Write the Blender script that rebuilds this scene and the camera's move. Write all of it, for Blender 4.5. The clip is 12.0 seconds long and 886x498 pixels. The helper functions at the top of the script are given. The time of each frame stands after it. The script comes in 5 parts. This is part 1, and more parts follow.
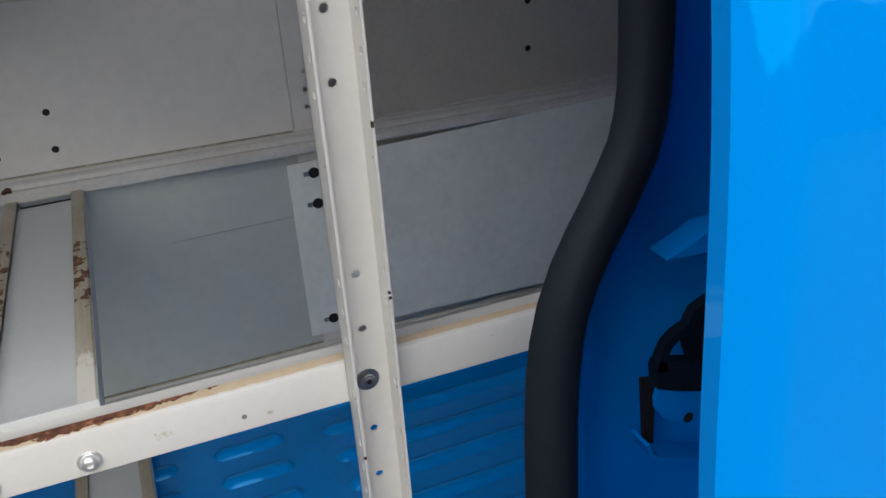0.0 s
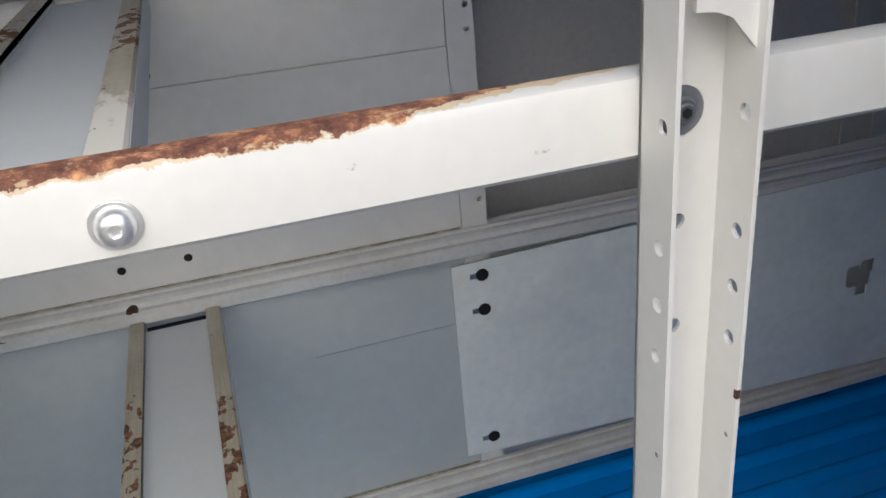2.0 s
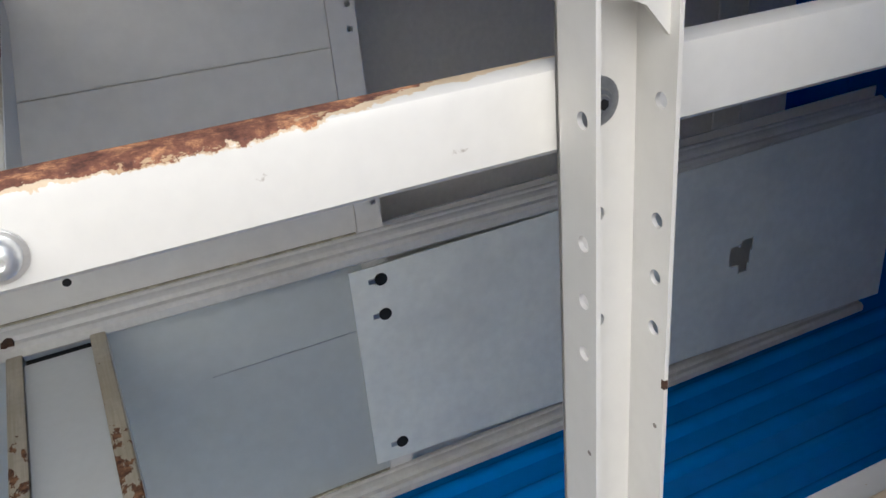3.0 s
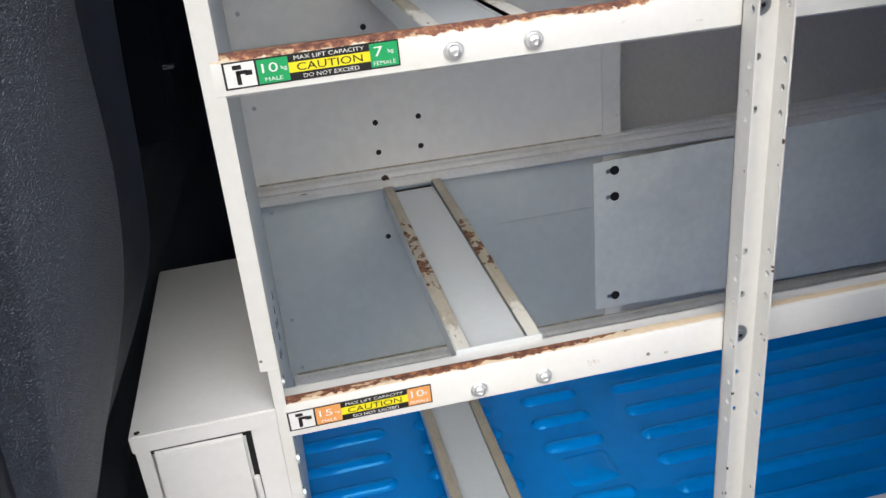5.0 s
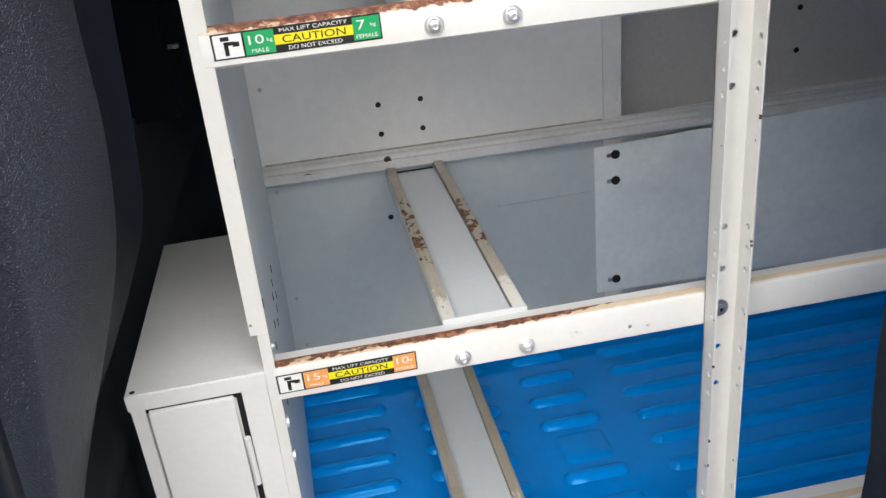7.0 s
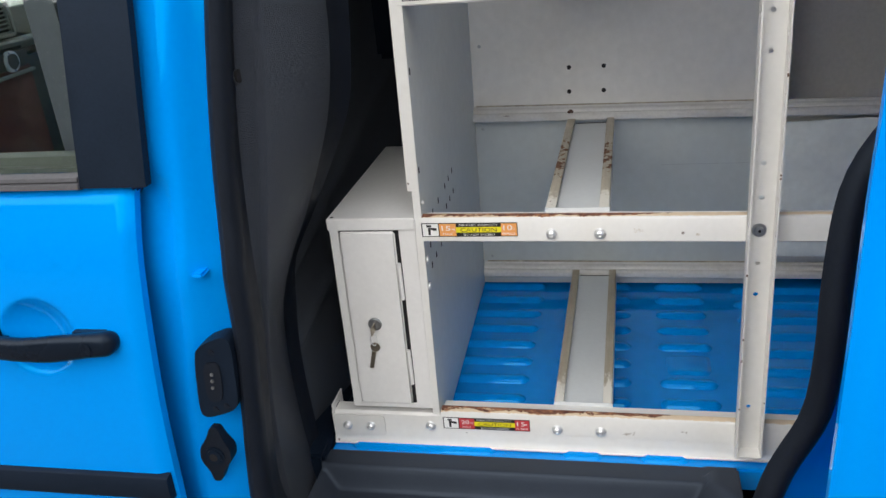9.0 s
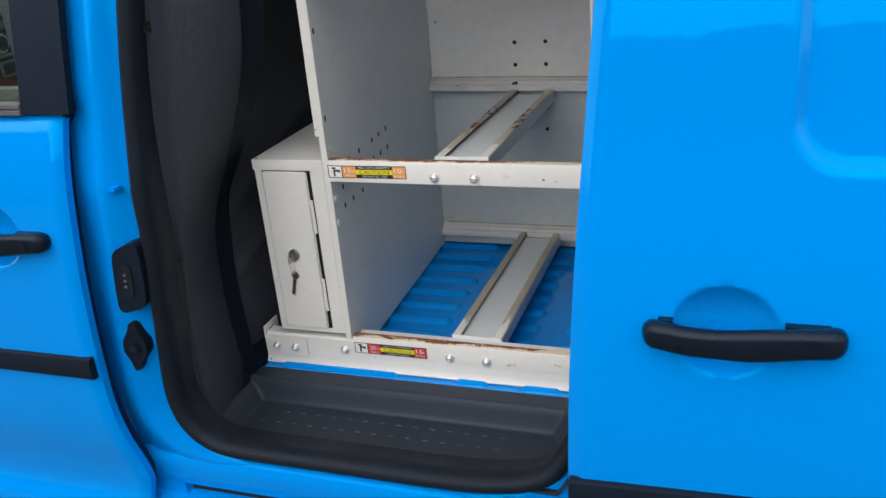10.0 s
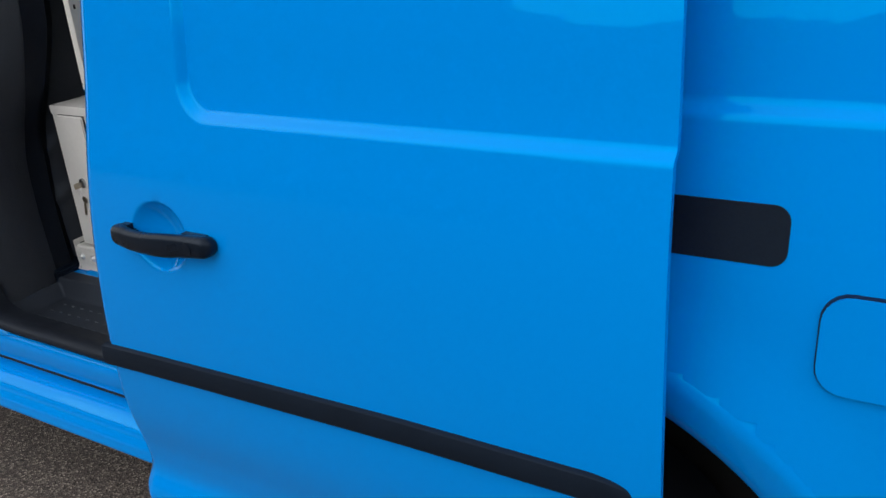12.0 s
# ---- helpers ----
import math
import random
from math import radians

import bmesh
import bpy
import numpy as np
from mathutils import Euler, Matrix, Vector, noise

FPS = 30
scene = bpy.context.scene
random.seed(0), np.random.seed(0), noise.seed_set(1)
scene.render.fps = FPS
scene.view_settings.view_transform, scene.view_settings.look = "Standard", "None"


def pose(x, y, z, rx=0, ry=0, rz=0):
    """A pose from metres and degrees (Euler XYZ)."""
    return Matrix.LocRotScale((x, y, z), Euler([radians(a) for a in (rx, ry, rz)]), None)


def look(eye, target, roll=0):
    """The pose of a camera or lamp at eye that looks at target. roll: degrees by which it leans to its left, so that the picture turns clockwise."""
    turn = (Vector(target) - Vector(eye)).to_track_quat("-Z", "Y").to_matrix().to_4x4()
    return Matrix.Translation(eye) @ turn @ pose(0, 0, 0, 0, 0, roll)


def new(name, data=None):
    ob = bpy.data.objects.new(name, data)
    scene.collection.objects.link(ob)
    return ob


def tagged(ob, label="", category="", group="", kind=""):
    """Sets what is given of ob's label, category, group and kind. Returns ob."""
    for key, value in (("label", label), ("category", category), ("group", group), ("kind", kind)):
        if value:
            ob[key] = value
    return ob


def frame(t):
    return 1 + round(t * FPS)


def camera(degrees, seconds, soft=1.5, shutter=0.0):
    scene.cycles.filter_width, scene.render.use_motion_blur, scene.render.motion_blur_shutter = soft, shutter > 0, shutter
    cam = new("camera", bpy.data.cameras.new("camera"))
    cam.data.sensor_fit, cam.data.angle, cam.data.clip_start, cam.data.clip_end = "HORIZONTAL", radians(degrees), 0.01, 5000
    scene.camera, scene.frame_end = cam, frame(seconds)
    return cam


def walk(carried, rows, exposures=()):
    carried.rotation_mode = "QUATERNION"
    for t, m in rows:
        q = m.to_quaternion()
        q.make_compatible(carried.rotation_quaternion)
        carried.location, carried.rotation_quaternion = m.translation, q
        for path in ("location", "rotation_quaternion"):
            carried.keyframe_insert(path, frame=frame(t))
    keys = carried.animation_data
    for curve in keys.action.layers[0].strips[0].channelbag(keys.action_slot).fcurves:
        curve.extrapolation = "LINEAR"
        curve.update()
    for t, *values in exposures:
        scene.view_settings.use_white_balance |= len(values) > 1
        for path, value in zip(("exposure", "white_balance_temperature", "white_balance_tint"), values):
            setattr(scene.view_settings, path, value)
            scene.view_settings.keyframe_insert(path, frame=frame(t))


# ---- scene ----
cam = camera(54.9, 12.0)
PATH = [
    (0, (0.368, -0.596, 1.409), (1.001, 1.078, 0.516), -3.9),
    (0.5, (0.274, -0.46, 1.449), (0.874, 1.222, 0.55), -4.7),
    (1, (0.266, -0.425, 1.48), (0.846, 1.264, 0.58), -5.0),
    (1.5, (0.322, -0.35, 1.463), (0.816, 1.369, 0.567), -5.4),
    (2, (0.332, -0.296, 1.461), (0.795, 1.434, 0.57), -5.5),
    (2.5, (0.342, -0.264, 1.468), (0.993, 1.395, 0.561), -5.3),
    (2.7, (0.34, -0.26, 1.456), (1.069, 1.364, 0.544), -5.3),
    (4.3, (0.135, -0.599, 1.501), (0.527, 1.154, 0.622), -5.8),
    (4.5, (0.101, -0.666, 1.516), (0.444, 1.1, 0.642), -5.8),
    (5, (0.066, -0.74, 1.523), (0.367, 1.03, 0.643), -6.0),
    (5.5, (0.05, -0.756, 1.518), (0.339, 1.014, 0.634), -6.1),
    (6, (0.069, -0.758, 1.516), (0.345, 1.014, 0.63), -6.1),
    (6.5, (0.086, -0.765, 1.51), (0.35, 1.009, 0.625), -6.1),
    (7, (0.099, -0.784, 1.508), (0.341, 0.994, 0.624), -6.2),
    (7.5, (0.13, -0.799, 1.501), (0.232, 0.999, 0.63), -6.3),
    (7.7, (0.171, -0.83, 1.491), (0.164, 0.976, 0.631), -6.3),
    (9.3, (0.43, -1.255, 1.504), (-0.038, 0.516, 0.703), -5.8),
    (9.5, (0.522, -1.271, 1.476), (0.026, 0.494, 0.678), -5.9),
    (10, (0.722, -1.32, 1.449), (0.066, 0.399, 0.665), -5.7),
    (10.5, (0.917, -1.486, 1.465), (0.06, 0.152, 0.701), -5.1),
    (11, (1.162, -1.549, 1.46), (0.182, 0.025, 0.708), -4.9),
    (11.5, (1.502, -1.472, 1.444), (0.504, 0.083, 0.679), -4.8),
    (11.9, (1.694, -1.303, 1.416), (0.699, 0.252, 0.648), -4.4),
    (12, (1.726, -1.24, 1.418), (0.737, 0.315, 0.641), -4.7),
]
EXPOSURES = [(0, 0.50), (0.5, 0.82), (1.5, 0.93), (2.5, 0.93), (4.3, 1.05), (5.5, 1.14), (7.7, 1.08), (9.5, 0.64), (10.0, 0.58), (10.5, 0.45), (11.3, 0.32), (12, 0.20)]
walk(cam, [(t, look(e, g, r)) for t, e, g, r in PATH], EXPOSURES)

# ---------------------------------------------------------------- world and light
SUN_ELEV, SUN_ROT = radians(40), radians(196)
world = bpy.data.worlds.new("overcast_sky")
scene.world = world
world.use_nodes = True
wn, wl = world.node_tree.nodes, world.node_tree.links
sky = wn.new("ShaderNodeTexSky")
sky.sky_type = "NISHITA"
sky.sun_disc = False
sky.sun_elevation, sky.sun_rotation = SUN_ELEV, SUN_ROT
sky.air_density, sky.dust_density = 1.0, 4.0
cloud = wn.new("ShaderNodeMixRGB")
cloud.inputs[0].default_value = 0.9
cloud.inputs[2].default_value = (7.9, 7.9, 7.9, 1)
wl.new(sky.outputs[0], cloud.inputs[1])
wl.new(cloud.outputs[0], wn["Background"].inputs[0])
wn["Background"].inputs[1].default_value = 0.14
sun = new("sun", bpy.data.lights.new("sun", "SUN"))
sun.data.energy, sun.data.angle, sun.data.color = 1.0, radians(75), (1, 0.99, 0.985)
sun.matrix_world = look((-2.2, -8, 7.8), (0.3, 0, 0.8))

# ---------------------------------------------------------------- materials


def mat(name, col, rough=0.5, metal=0.0, var=0.12, scale=6.0, fine=120.0, bump=0.0, bscale=300.0, coat=0.0, stain=None, stain_amt=0.0, spec=0.5):
    """A surface with broad and fine variation of its colour, optional stains, and fine relief."""
    m = bpy.data.materials.new(name)
    m.use_nodes = True
    n, l = m.node_tree.nodes, m.node_tree.links
    b = n["Principled BSDF"]
    tc = n.new("ShaderNodeTexCoord")
    big, small = n.new("ShaderNodeTexNoise"), n.new("ShaderNodeTexNoise")
    big.inputs["Scale"].default_value, big.inputs["Detail"].default_value = scale, 5
    small.inputs["Scale"].default_value, small.inputs["Detail"].default_value = fine, 3
    l.new(tc.outputs["Object"], big.inputs["Vector"])
    l.new(tc.outputs["Object"], small.inputs["Vector"])
    add = n.new("ShaderNodeMath")
    add.operation = "ADD"
    l.new(big.outputs["Fac"], add.inputs[0])
    l.new(small.outputs["Fac"], add.inputs[1])
    r = n.new("ShaderNodeMapRange")
    r.inputs[1].default_value, r.inputs[2].default_value = 0.7, 1.3
    r.inputs[3].default_value, r.inputs[4].default_value = 1 - var, 1 + var
    l.new(add.outputs[0], r.inputs[0])
    mul = n.new("ShaderNodeMixRGB")
    mul.blend_type = "MULTIPLY"
    mul.inputs[0].default_value = 1
    mul.inputs[1].default_value = (*col, 1)
    l.new(r.outputs[0], mul.inputs[2])
    out = mul.outputs[0]
    if stain:
        sn = n.new("ShaderNodeTexNoise")
        sn.inputs["Scale"].default_value, sn.inputs["Detail"].default_value = 9, 8
        l.new(tc.outputs["Object"], sn.inputs["Vector"])
        sr = n.new("ShaderNodeMapRange")
        sr.inputs[1].default_value, sr.inputs[2].default_value = 0.5, 0.75
        sr.inputs[4].default_value = stain_amt
        l.new(sn.outputs["Fac"], sr.inputs[0])
        mx = n.new("ShaderNodeMixRGB")
        mx.inputs[2].default_value = (*stain, 1)
        l.new(sr.outputs[0], mx.inputs[0])
        l.new(out, mx.inputs[1])
        out = mx.outputs[0]
    l.new(out, b.inputs["Base Color"])
    rr = n.new("ShaderNodeMapRange")
    rr.inputs[1].default_value, rr.inputs[2].default_value = 0.3, 0.7
    rr.inputs[3].default_value, rr.inputs[4].default_value = max(0.02, rough * 0.85), min(1, rough * 1.15)
    l.new(big.outputs["Fac"], rr.inputs[0])
    l.new(rr.outputs[0], b.inputs["Roughness"])
    b.inputs["Metallic"].default_value = metal
    b.inputs["Coat Weight"].default_value = coat
    b.inputs["Coat Roughness"].default_value = 0.04
    b.inputs["Specular IOR Level"].default_value = spec
    if bump:
        bn = n.new("ShaderNodeTexNoise")
        bn.inputs["Scale"].default_value, bn.inputs["Detail"].default_value = bscale, 2
        l.new(tc.outputs["Object"], bn.inputs["Vector"])
        bp = n.new("ShaderNodeBump")
        bp.inputs["Strength"].default_value, bp.inputs["Distance"].default_value = bump, 0.001
        l.new(bn.outputs["Fac"], bp.inputs["Height"])
        l.new(bp.outputs[0], b.inputs["Normal"])
    return m


def chain(m):
    return m.node_tree.nodes, m.node_tree.links, m.node_tree.nodes["Principled BSDF"]


def edge_rust(m, top, cream_at, rust_at, wander, ragged, x_end, cream_tail=0.6, cream_wander=0.4, rust_tail=1.0, rust=(0.17, 0.066, 0.038), cream=(0.72, 0.56, 0.36)):
    """Worn top flange of a rail: bare cream primer and brown rust with ragged borders, laid across the bent edge, running out past x_end."""
    n, l, b = chain(m)
    base = b.inputs["Base Color"].links[0].from_socket
    tc = n.new("ShaderNodeTexCoord")
    sep = n.new("ShaderNodeSeparateXYZ")
    l.new(tc.outputs["Object"], sep.inputs[0])

    def op(kind, a, c, d=None):
        q = n.new("ShaderNodeMath")
        q.operation = kind
        for i, v in enumerate((a, c, d)):
            if v is None:
                continue
            if isinstance(v, (int, float)):
                q.inputs[i].default_value = v
            else:
                l.new(v, q.inputs[i])
        return q.outputs[0]

    def noise_at(scale, detail, stretch=1.0):
        t = n.new("ShaderNodeTexNoise")
        t.inputs["Scale"].default_value, t.inputs["Detail"].default_value, t.inputs["Roughness"].default_value = scale, detail, 0.68
        mp = n.new("ShaderNodeMapping")
        mp.inputs["Scale"].default_value = (stretch, 1, 1)
        l.new(tc.outputs["Object"], mp.inputs["Vector"])
        l.new(mp.outputs[0], t.inputs["Vector"])
        return op("SUBTRACT", t.outputs["Fac"], 0.5)

    u = op("ADD", sep.outputs[1], op("SUBTRACT", sep.outputs[2], top))
    big, fine = noise_at(24, 3), noise_at(75, 5)
    r = n.new("ShaderNodeMapRange")
    r.inputs[1].default_value, r.inputs[2].default_value, r.inputs[3].default_value, r.inputs[4].default_value = x_end - 0.06, x_end + 0.07, 0.0, 0.03
    l.new(sep.outputs[0], r.inputs[0])
    keep = n.new("ShaderNodeMapRange")
    keep.inputs[1].default_value, keep.inputs[2].default_value, keep.inputs[3].default_value, keep.inputs[4].default_value = 0.0192, 0.0202, 1.0, 0.0
    l.new(sep.outputs[1], keep.inputs[0])

    def cover(at, w, tail, rag=1.0):
        lim = op("ADD", op("MULTIPLY_ADD", big, w, at), op("MULTIPLY", fine, ragged * rag))
        lim = op("MULTIPLY_ADD", r.outputs[0], tail, lim)
        g = n.new("ShaderNodeMapRange")
        g.inputs[1].default_value, g.inputs[2].default_value = 0.0, 0.0006
        l.new(op("SUBTRACT", u, lim), g.inputs[0])
        return op("MULTIPLY", g.outputs[0], keep.outputs[0])

    f_cream, f_rust = cover(cream_at, wander * cream_wander, cream_tail, cream_wander * 2), cover(rust_at, wander, rust_tail)
    tone = n.new("ShaderNodeTexNoise")
    tone.inputs["Scale"].default_value, tone.inputs["Detail"].default_value, tone.inputs["Roughness"].default_value = 90, 6, 0.75
    l.new(tc.outputs["Object"], tone.inputs["Vector"])
    rc = n.new("ShaderNodeValToRGB")
    e = rc.color_ramp.elements
    e[0].position, e[0].color = 0.36, (rust[0] * 0.4, rust[1] * 0.4, rust[2] * 0.5, 1)
    e[1].position, e[1].color = 0.68, (rust[0] * 3.0, rust[1] * 3.6, rust[2] * 2.8, 1)
    mid = e.new(0.52)
    mid.color = (*rust, 1)
    l.new(tone.outputs["Fac"], rc.inputs[0])
    cc = n.new("ShaderNodeMixRGB")
    cc.inputs[1].default_value, cc.inputs[2].default_value = (cream[0] * 0.72, cream[1] * 0.60, cream[2] * 0.45, 1), (cream[0] * 1.12, cream[1] * 1.2, cream[2] * 1.3, 1)
    l.new(tone.outputs["Fac"], cc.inputs[0])
    m1, m2 = n.new("ShaderNodeMixRGB"), n.new("ShaderNodeMixRGB")
    l.new(op("MULTIPLY", f_cream, 0.85), m1.inputs[0]); l.new(base, m1.inputs[1]); l.new(cc.outputs[0], m1.inputs[2])
    l.new(f_rust, m2.inputs[0]); l.new(m1.outputs[0], m2.inputs[1]); l.new(rc.outputs[0], m2.inputs[2])
    fl = n.new("ShaderNodeMapRange")
    fl.inputs[1].default_value, fl.inputs[2].default_value = 0.055, 0.075
    l.new(op("MULTIPLY_ADD", op("MULTIPLY", u, -5.0), 1.0, noise_at(62, 6, 0.55)), fl.inputs[0])
    fc = n.new("ShaderNodeMixRGB")
    fc.inputs[1].default_value, fc.inputs[2].default_value = (0.40, 0.21, 0.10, 1), (0.70, 0.56, 0.38, 1)
    l.new(tone.outputs["Fac"], fc.inputs[0])
    m3 = n.new("ShaderNodeMixRGB")
    l.new(op("MULTIPLY", fl.outputs[0], f_rust), m3.inputs[0]); l.new(m2.outputs[0], m3.inputs[1]); l.new(fc.outputs[0], m3.inputs[2])
    l.new(m3.outputs[0], b.inputs["Base Color"])
    rm = n.new("ShaderNodeMapRange"); rm.inputs[3].default_value, rm.inputs[4].default_value = 0.36, 0.9
    l.new(f_rust, rm.inputs[0]); l.new(rm.outputs[0], b.inputs["Roughness"])
    bp = n.new("ShaderNodeBump"); bp.inputs["Strength"].default_value = 0.5; bp.inputs["Distance"].default_value = 0.0008
    l.new(op("MULTIPLY", f_rust, tone.outputs["Fac"]), bp.inputs["Height"])
    l.new(bp.outputs[0], b.inputs["Normal"])
    return m


def worn_lip(m, rusty=True):
    """Bare lip of a channel: streaks along it, white paint left at its front end, rust where parts have rubbed half-way along."""
    n, l, b = chain(m)
    col = b.inputs["Base Color"].links[0].from_socket
    tc, sep = n.new("ShaderNodeTexCoord"), n.new("ShaderNodeSeparateXYZ")
    l.new(tc.outputs["Object"], sep.inputs[0])

    def noise_at(size, detail):
        mp, t = n.new("ShaderNodeMapping"), n.new("ShaderNodeTexNoise")
        mp.inputs["Scale"].default_value = size
        t.inputs["Scale"].default_value, t.inputs["Detail"].default_value, t.inputs["Roughness"].default_value = 1.0, detail, 0.65
        l.new(tc.outputs["Object"], mp.inputs["Vector"])
        l.new(mp.outputs[0], t.inputs["Vector"])
        return t.outputs["Fac"]

    def ramp(src, a, c, lo=0.0, hi=1.0):
        r = n.new("ShaderNodeMapRange")
        r.inputs[1].default_value, r.inputs[2].default_value, r.inputs[3].default_value, r.inputs[4].default_value = a, c, lo, hi
        l.new(src, r.inputs[0])
        return r.outputs[0]

    def op(kind, a, c):
        q = n.new("ShaderNodeMath")
        q.operation = kind
        for i, v in enumerate((a, c)):
            if isinstance(v, float):
                q.inputs[i].default_value = v
            else:
                l.new(v, q.inputs[i])
        return q.outputs[0]

    def mix(fac, a, c, kind="MIX"):
        q = n.new("ShaderNodeMixRGB")
        q.blend_type = kind
        l.new(fac, q.inputs[0])
        l.new(a, q.inputs[1])
        if isinstance(c, tuple):
            q.inputs[2].default_value = (*c, 1)
        else:
            l.new(c, q.inputs[2])
        return q.outputs[0]

    streak = ramp(noise_at((300, 9, 60), 4), 0.35, 0.6)
    col = mix(op("MULTIPLY", op("SUBTRACT", 1.0, streak), 0.5), col, (0.33, 0.28, 0.19))
    front = op("ADD", ramp(sep.outputs[1], 0.22, 0.05, -0.30, 0.42), noise_at((90, 30, 90), 4))
    col = mix(ramp(front, 0.60, 0.72), col, (0.74, 0.71, 0.63))
    middle = op("MULTIPLY", ramp(sep.outputs[1], 0.17, 0.27), ramp(sep.outputs[1], 0.47, 0.36))
    blot = op("ADD", noise_at((75, 42, 75), 5), op("MULTIPLY", middle, 0.155))
    rust_fac = ramp(blot, 0.655 if rusty else 1.2, 0.675 if rusty else 1.3)
    tone = n.new("ShaderNodeValToRGB")
    e = tone.color_ramp.elements
    e[0].position, e[0].color = 0.38, (0.075, 0.030, 0.018, 1)
    e[1].position, e[1].color = 0.66, (0.30, 0.15, 0.075, 1)
    l.new(noise_at((160, 160, 160), 5), tone.inputs[0])
    col = mix(rust_fac, col, tone.outputs[0])
    l.new(col, b.inputs["Base Color"])
    l.new(ramp(rust_fac, 0.0, 1.0, 0.5, 0.9), b.inputs["Roughness"])
    return m


def chipped(m, scale=38, size=0.045, dark=(0.10, 0.07, 0.05)):
    """Small chips and spots knocked out of the paint here and there."""
    n, l, b = chain(m)
    base = b.inputs["Base Color"].links[0].from_socket
    tc = n.new("ShaderNodeTexCoord")
    v = n.new("ShaderNodeTexVoronoi")
    v.inputs["Scale"].default_value = scale
    l.new(tc.outputs["Object"], v.inputs["Vector"])
    sc = n.new("ShaderNodeSeparateColor")
    l.new(v.outputs["Color"], sc.inputs[0])
    lim = n.new("ShaderNodeMapRange")
    lim.inputs[1].default_value, lim.inputs[2].default_value, lim.inputs[3].default_value, lim.inputs[4].default_value = 0.72, 1.0, 0.0, size * 2.2
    l.new(sc.outputs[0], lim.inputs[0])
    lt = n.new("ShaderNodeMath"); lt.operation = "LESS_THAN"
    l.new(v.outputs["Distance"], lt.inputs[0]); l.new(lim.outputs[0], lt.inputs[1])
    mx = n.new("ShaderNodeMixRGB"); mx.inputs[2].default_value = (*dark, 1)
    k = n.new("ShaderNodeMath"); k.operation = "MULTIPLY"; k.inputs[1].default_value = 0.8
    l.new(lt.outputs[0], k.inputs[0]); l.new(k.outputs[0], mx.inputs[0]); l.new(base, mx.inputs[1])
    l.new(mx.outputs[0], b.inputs["Base Color"])
    return m


def smudge(m, x, z, rx, rz, col=(0.24, 0.19, 0.13)):
    """A speckled greasy mark on the front of a rail."""
    n, l, b = chain(m)
    base = b.inputs["Base Color"].links[0].from_socket
    tc, sub, scl, size, no = n.new("ShaderNodeTexCoord"), n.new("ShaderNodeVectorMath"), n.new("ShaderNodeVectorMath"), n.new("ShaderNodeVectorMath"), n.new("ShaderNodeTexNoise")
    sub.operation, scl.operation, size.operation = "SUBTRACT", "MULTIPLY", "LENGTH"
    sub.inputs[1].default_value, scl.inputs[1].default_value = (x, 0, z), (1 / rx, 0, 1 / rz)
    l.new(tc.outputs["Object"], sub.inputs[0])
    l.new(sub.outputs[0], scl.inputs[0])
    l.new(scl.outputs[0], size.inputs[0])
    no.inputs["Scale"].default_value, no.inputs["Detail"].default_value, no.inputs["Roughness"].default_value = 170, 6, 0.7
    l.new(tc.outputs["Object"], no.inputs["Vector"])
    lim, fac = n.new("ShaderNodeMath"), n.new("ShaderNodeMapRange")
    lim.operation = "MULTIPLY_ADD"
    lim.inputs[1].default_value = -0.22
    l.new(size.outputs["Value"], lim.inputs[0])
    l.new(no.outputs["Fac"], lim.inputs[2])
    fac.inputs[1].default_value, fac.inputs[2].default_value, fac.inputs[4].default_value = 0.42, 0.52, 0.75
    l.new(lim.outputs[0], fac.inputs[0])
    mx = n.new("ShaderNodeMixRGB")
    mx.inputs[2].default_value = (*col, 1)
    l.new(fac.outputs[0], mx.inputs[0])
    l.new(base, mx.inputs[1])
    l.new(mx.outputs[0], b.inputs["Base Color"])


WHITE = (0.735, 0.725, 0.695)
M_WHITE = mat("white_powder_coat", WHITE, 0.38, var=0.03, scale=5, fine=90, bump=0.05, bscale=500, stain=(0.62, 0.57, 0.47), stain_amt=0.25)
chipped(M_WHITE)
M_TAN = mat("worn_channel_lip", (0.50, 0.45, 0.355), 0.55, var=0.10, scale=14, fine=150, stain=(0.34, 0.29, 0.20), stain_amt=0.6)
worn_lip(M_TAN)
M_TAN_PLAIN = worn_lip(mat("grubby_channel_lip", (0.46, 0.41, 0.32), 0.55, var=0.10, scale=14, fine=150, stain=(0.30, 0.25, 0.17), stain_amt=0.7), False)
M_RUSTSPOT = mat("rust_patch", (0.07, 0.035, 0.022), 0.9, var=0.4, scale=200, fine=600)
M_CHAN = mat("channel_white", (0.64, 0.665, 0.665), 0.36, var=0.03, scale=4, stain=(0.6, 0.58, 0.54), stain_amt=0.2)
M_GREY = mat("grey_sheet_steel", (0.67, 0.69, 0.665), 0.42, var=0.05, scale=2.5, fine=60, bump=0.03, bscale=200, stain=(0.58, 0.60, 0.61), stain_amt=0.35)
# Same grey steel twice: upper paler for missing light, lower darker for its shade.
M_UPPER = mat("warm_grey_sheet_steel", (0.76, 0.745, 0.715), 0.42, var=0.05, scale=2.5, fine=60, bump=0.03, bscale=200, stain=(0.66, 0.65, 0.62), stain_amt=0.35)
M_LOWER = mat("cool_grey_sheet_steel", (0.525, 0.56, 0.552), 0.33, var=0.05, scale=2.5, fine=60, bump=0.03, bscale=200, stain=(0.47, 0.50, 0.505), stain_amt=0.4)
M_PLATE = mat("scuffed_sheet_steel", (0.80, 0.825, 0.79), 0.4, var=0.06, scale=8, fine=70, stain=(0.54, 0.56, 0.58), stain_amt=0.4)
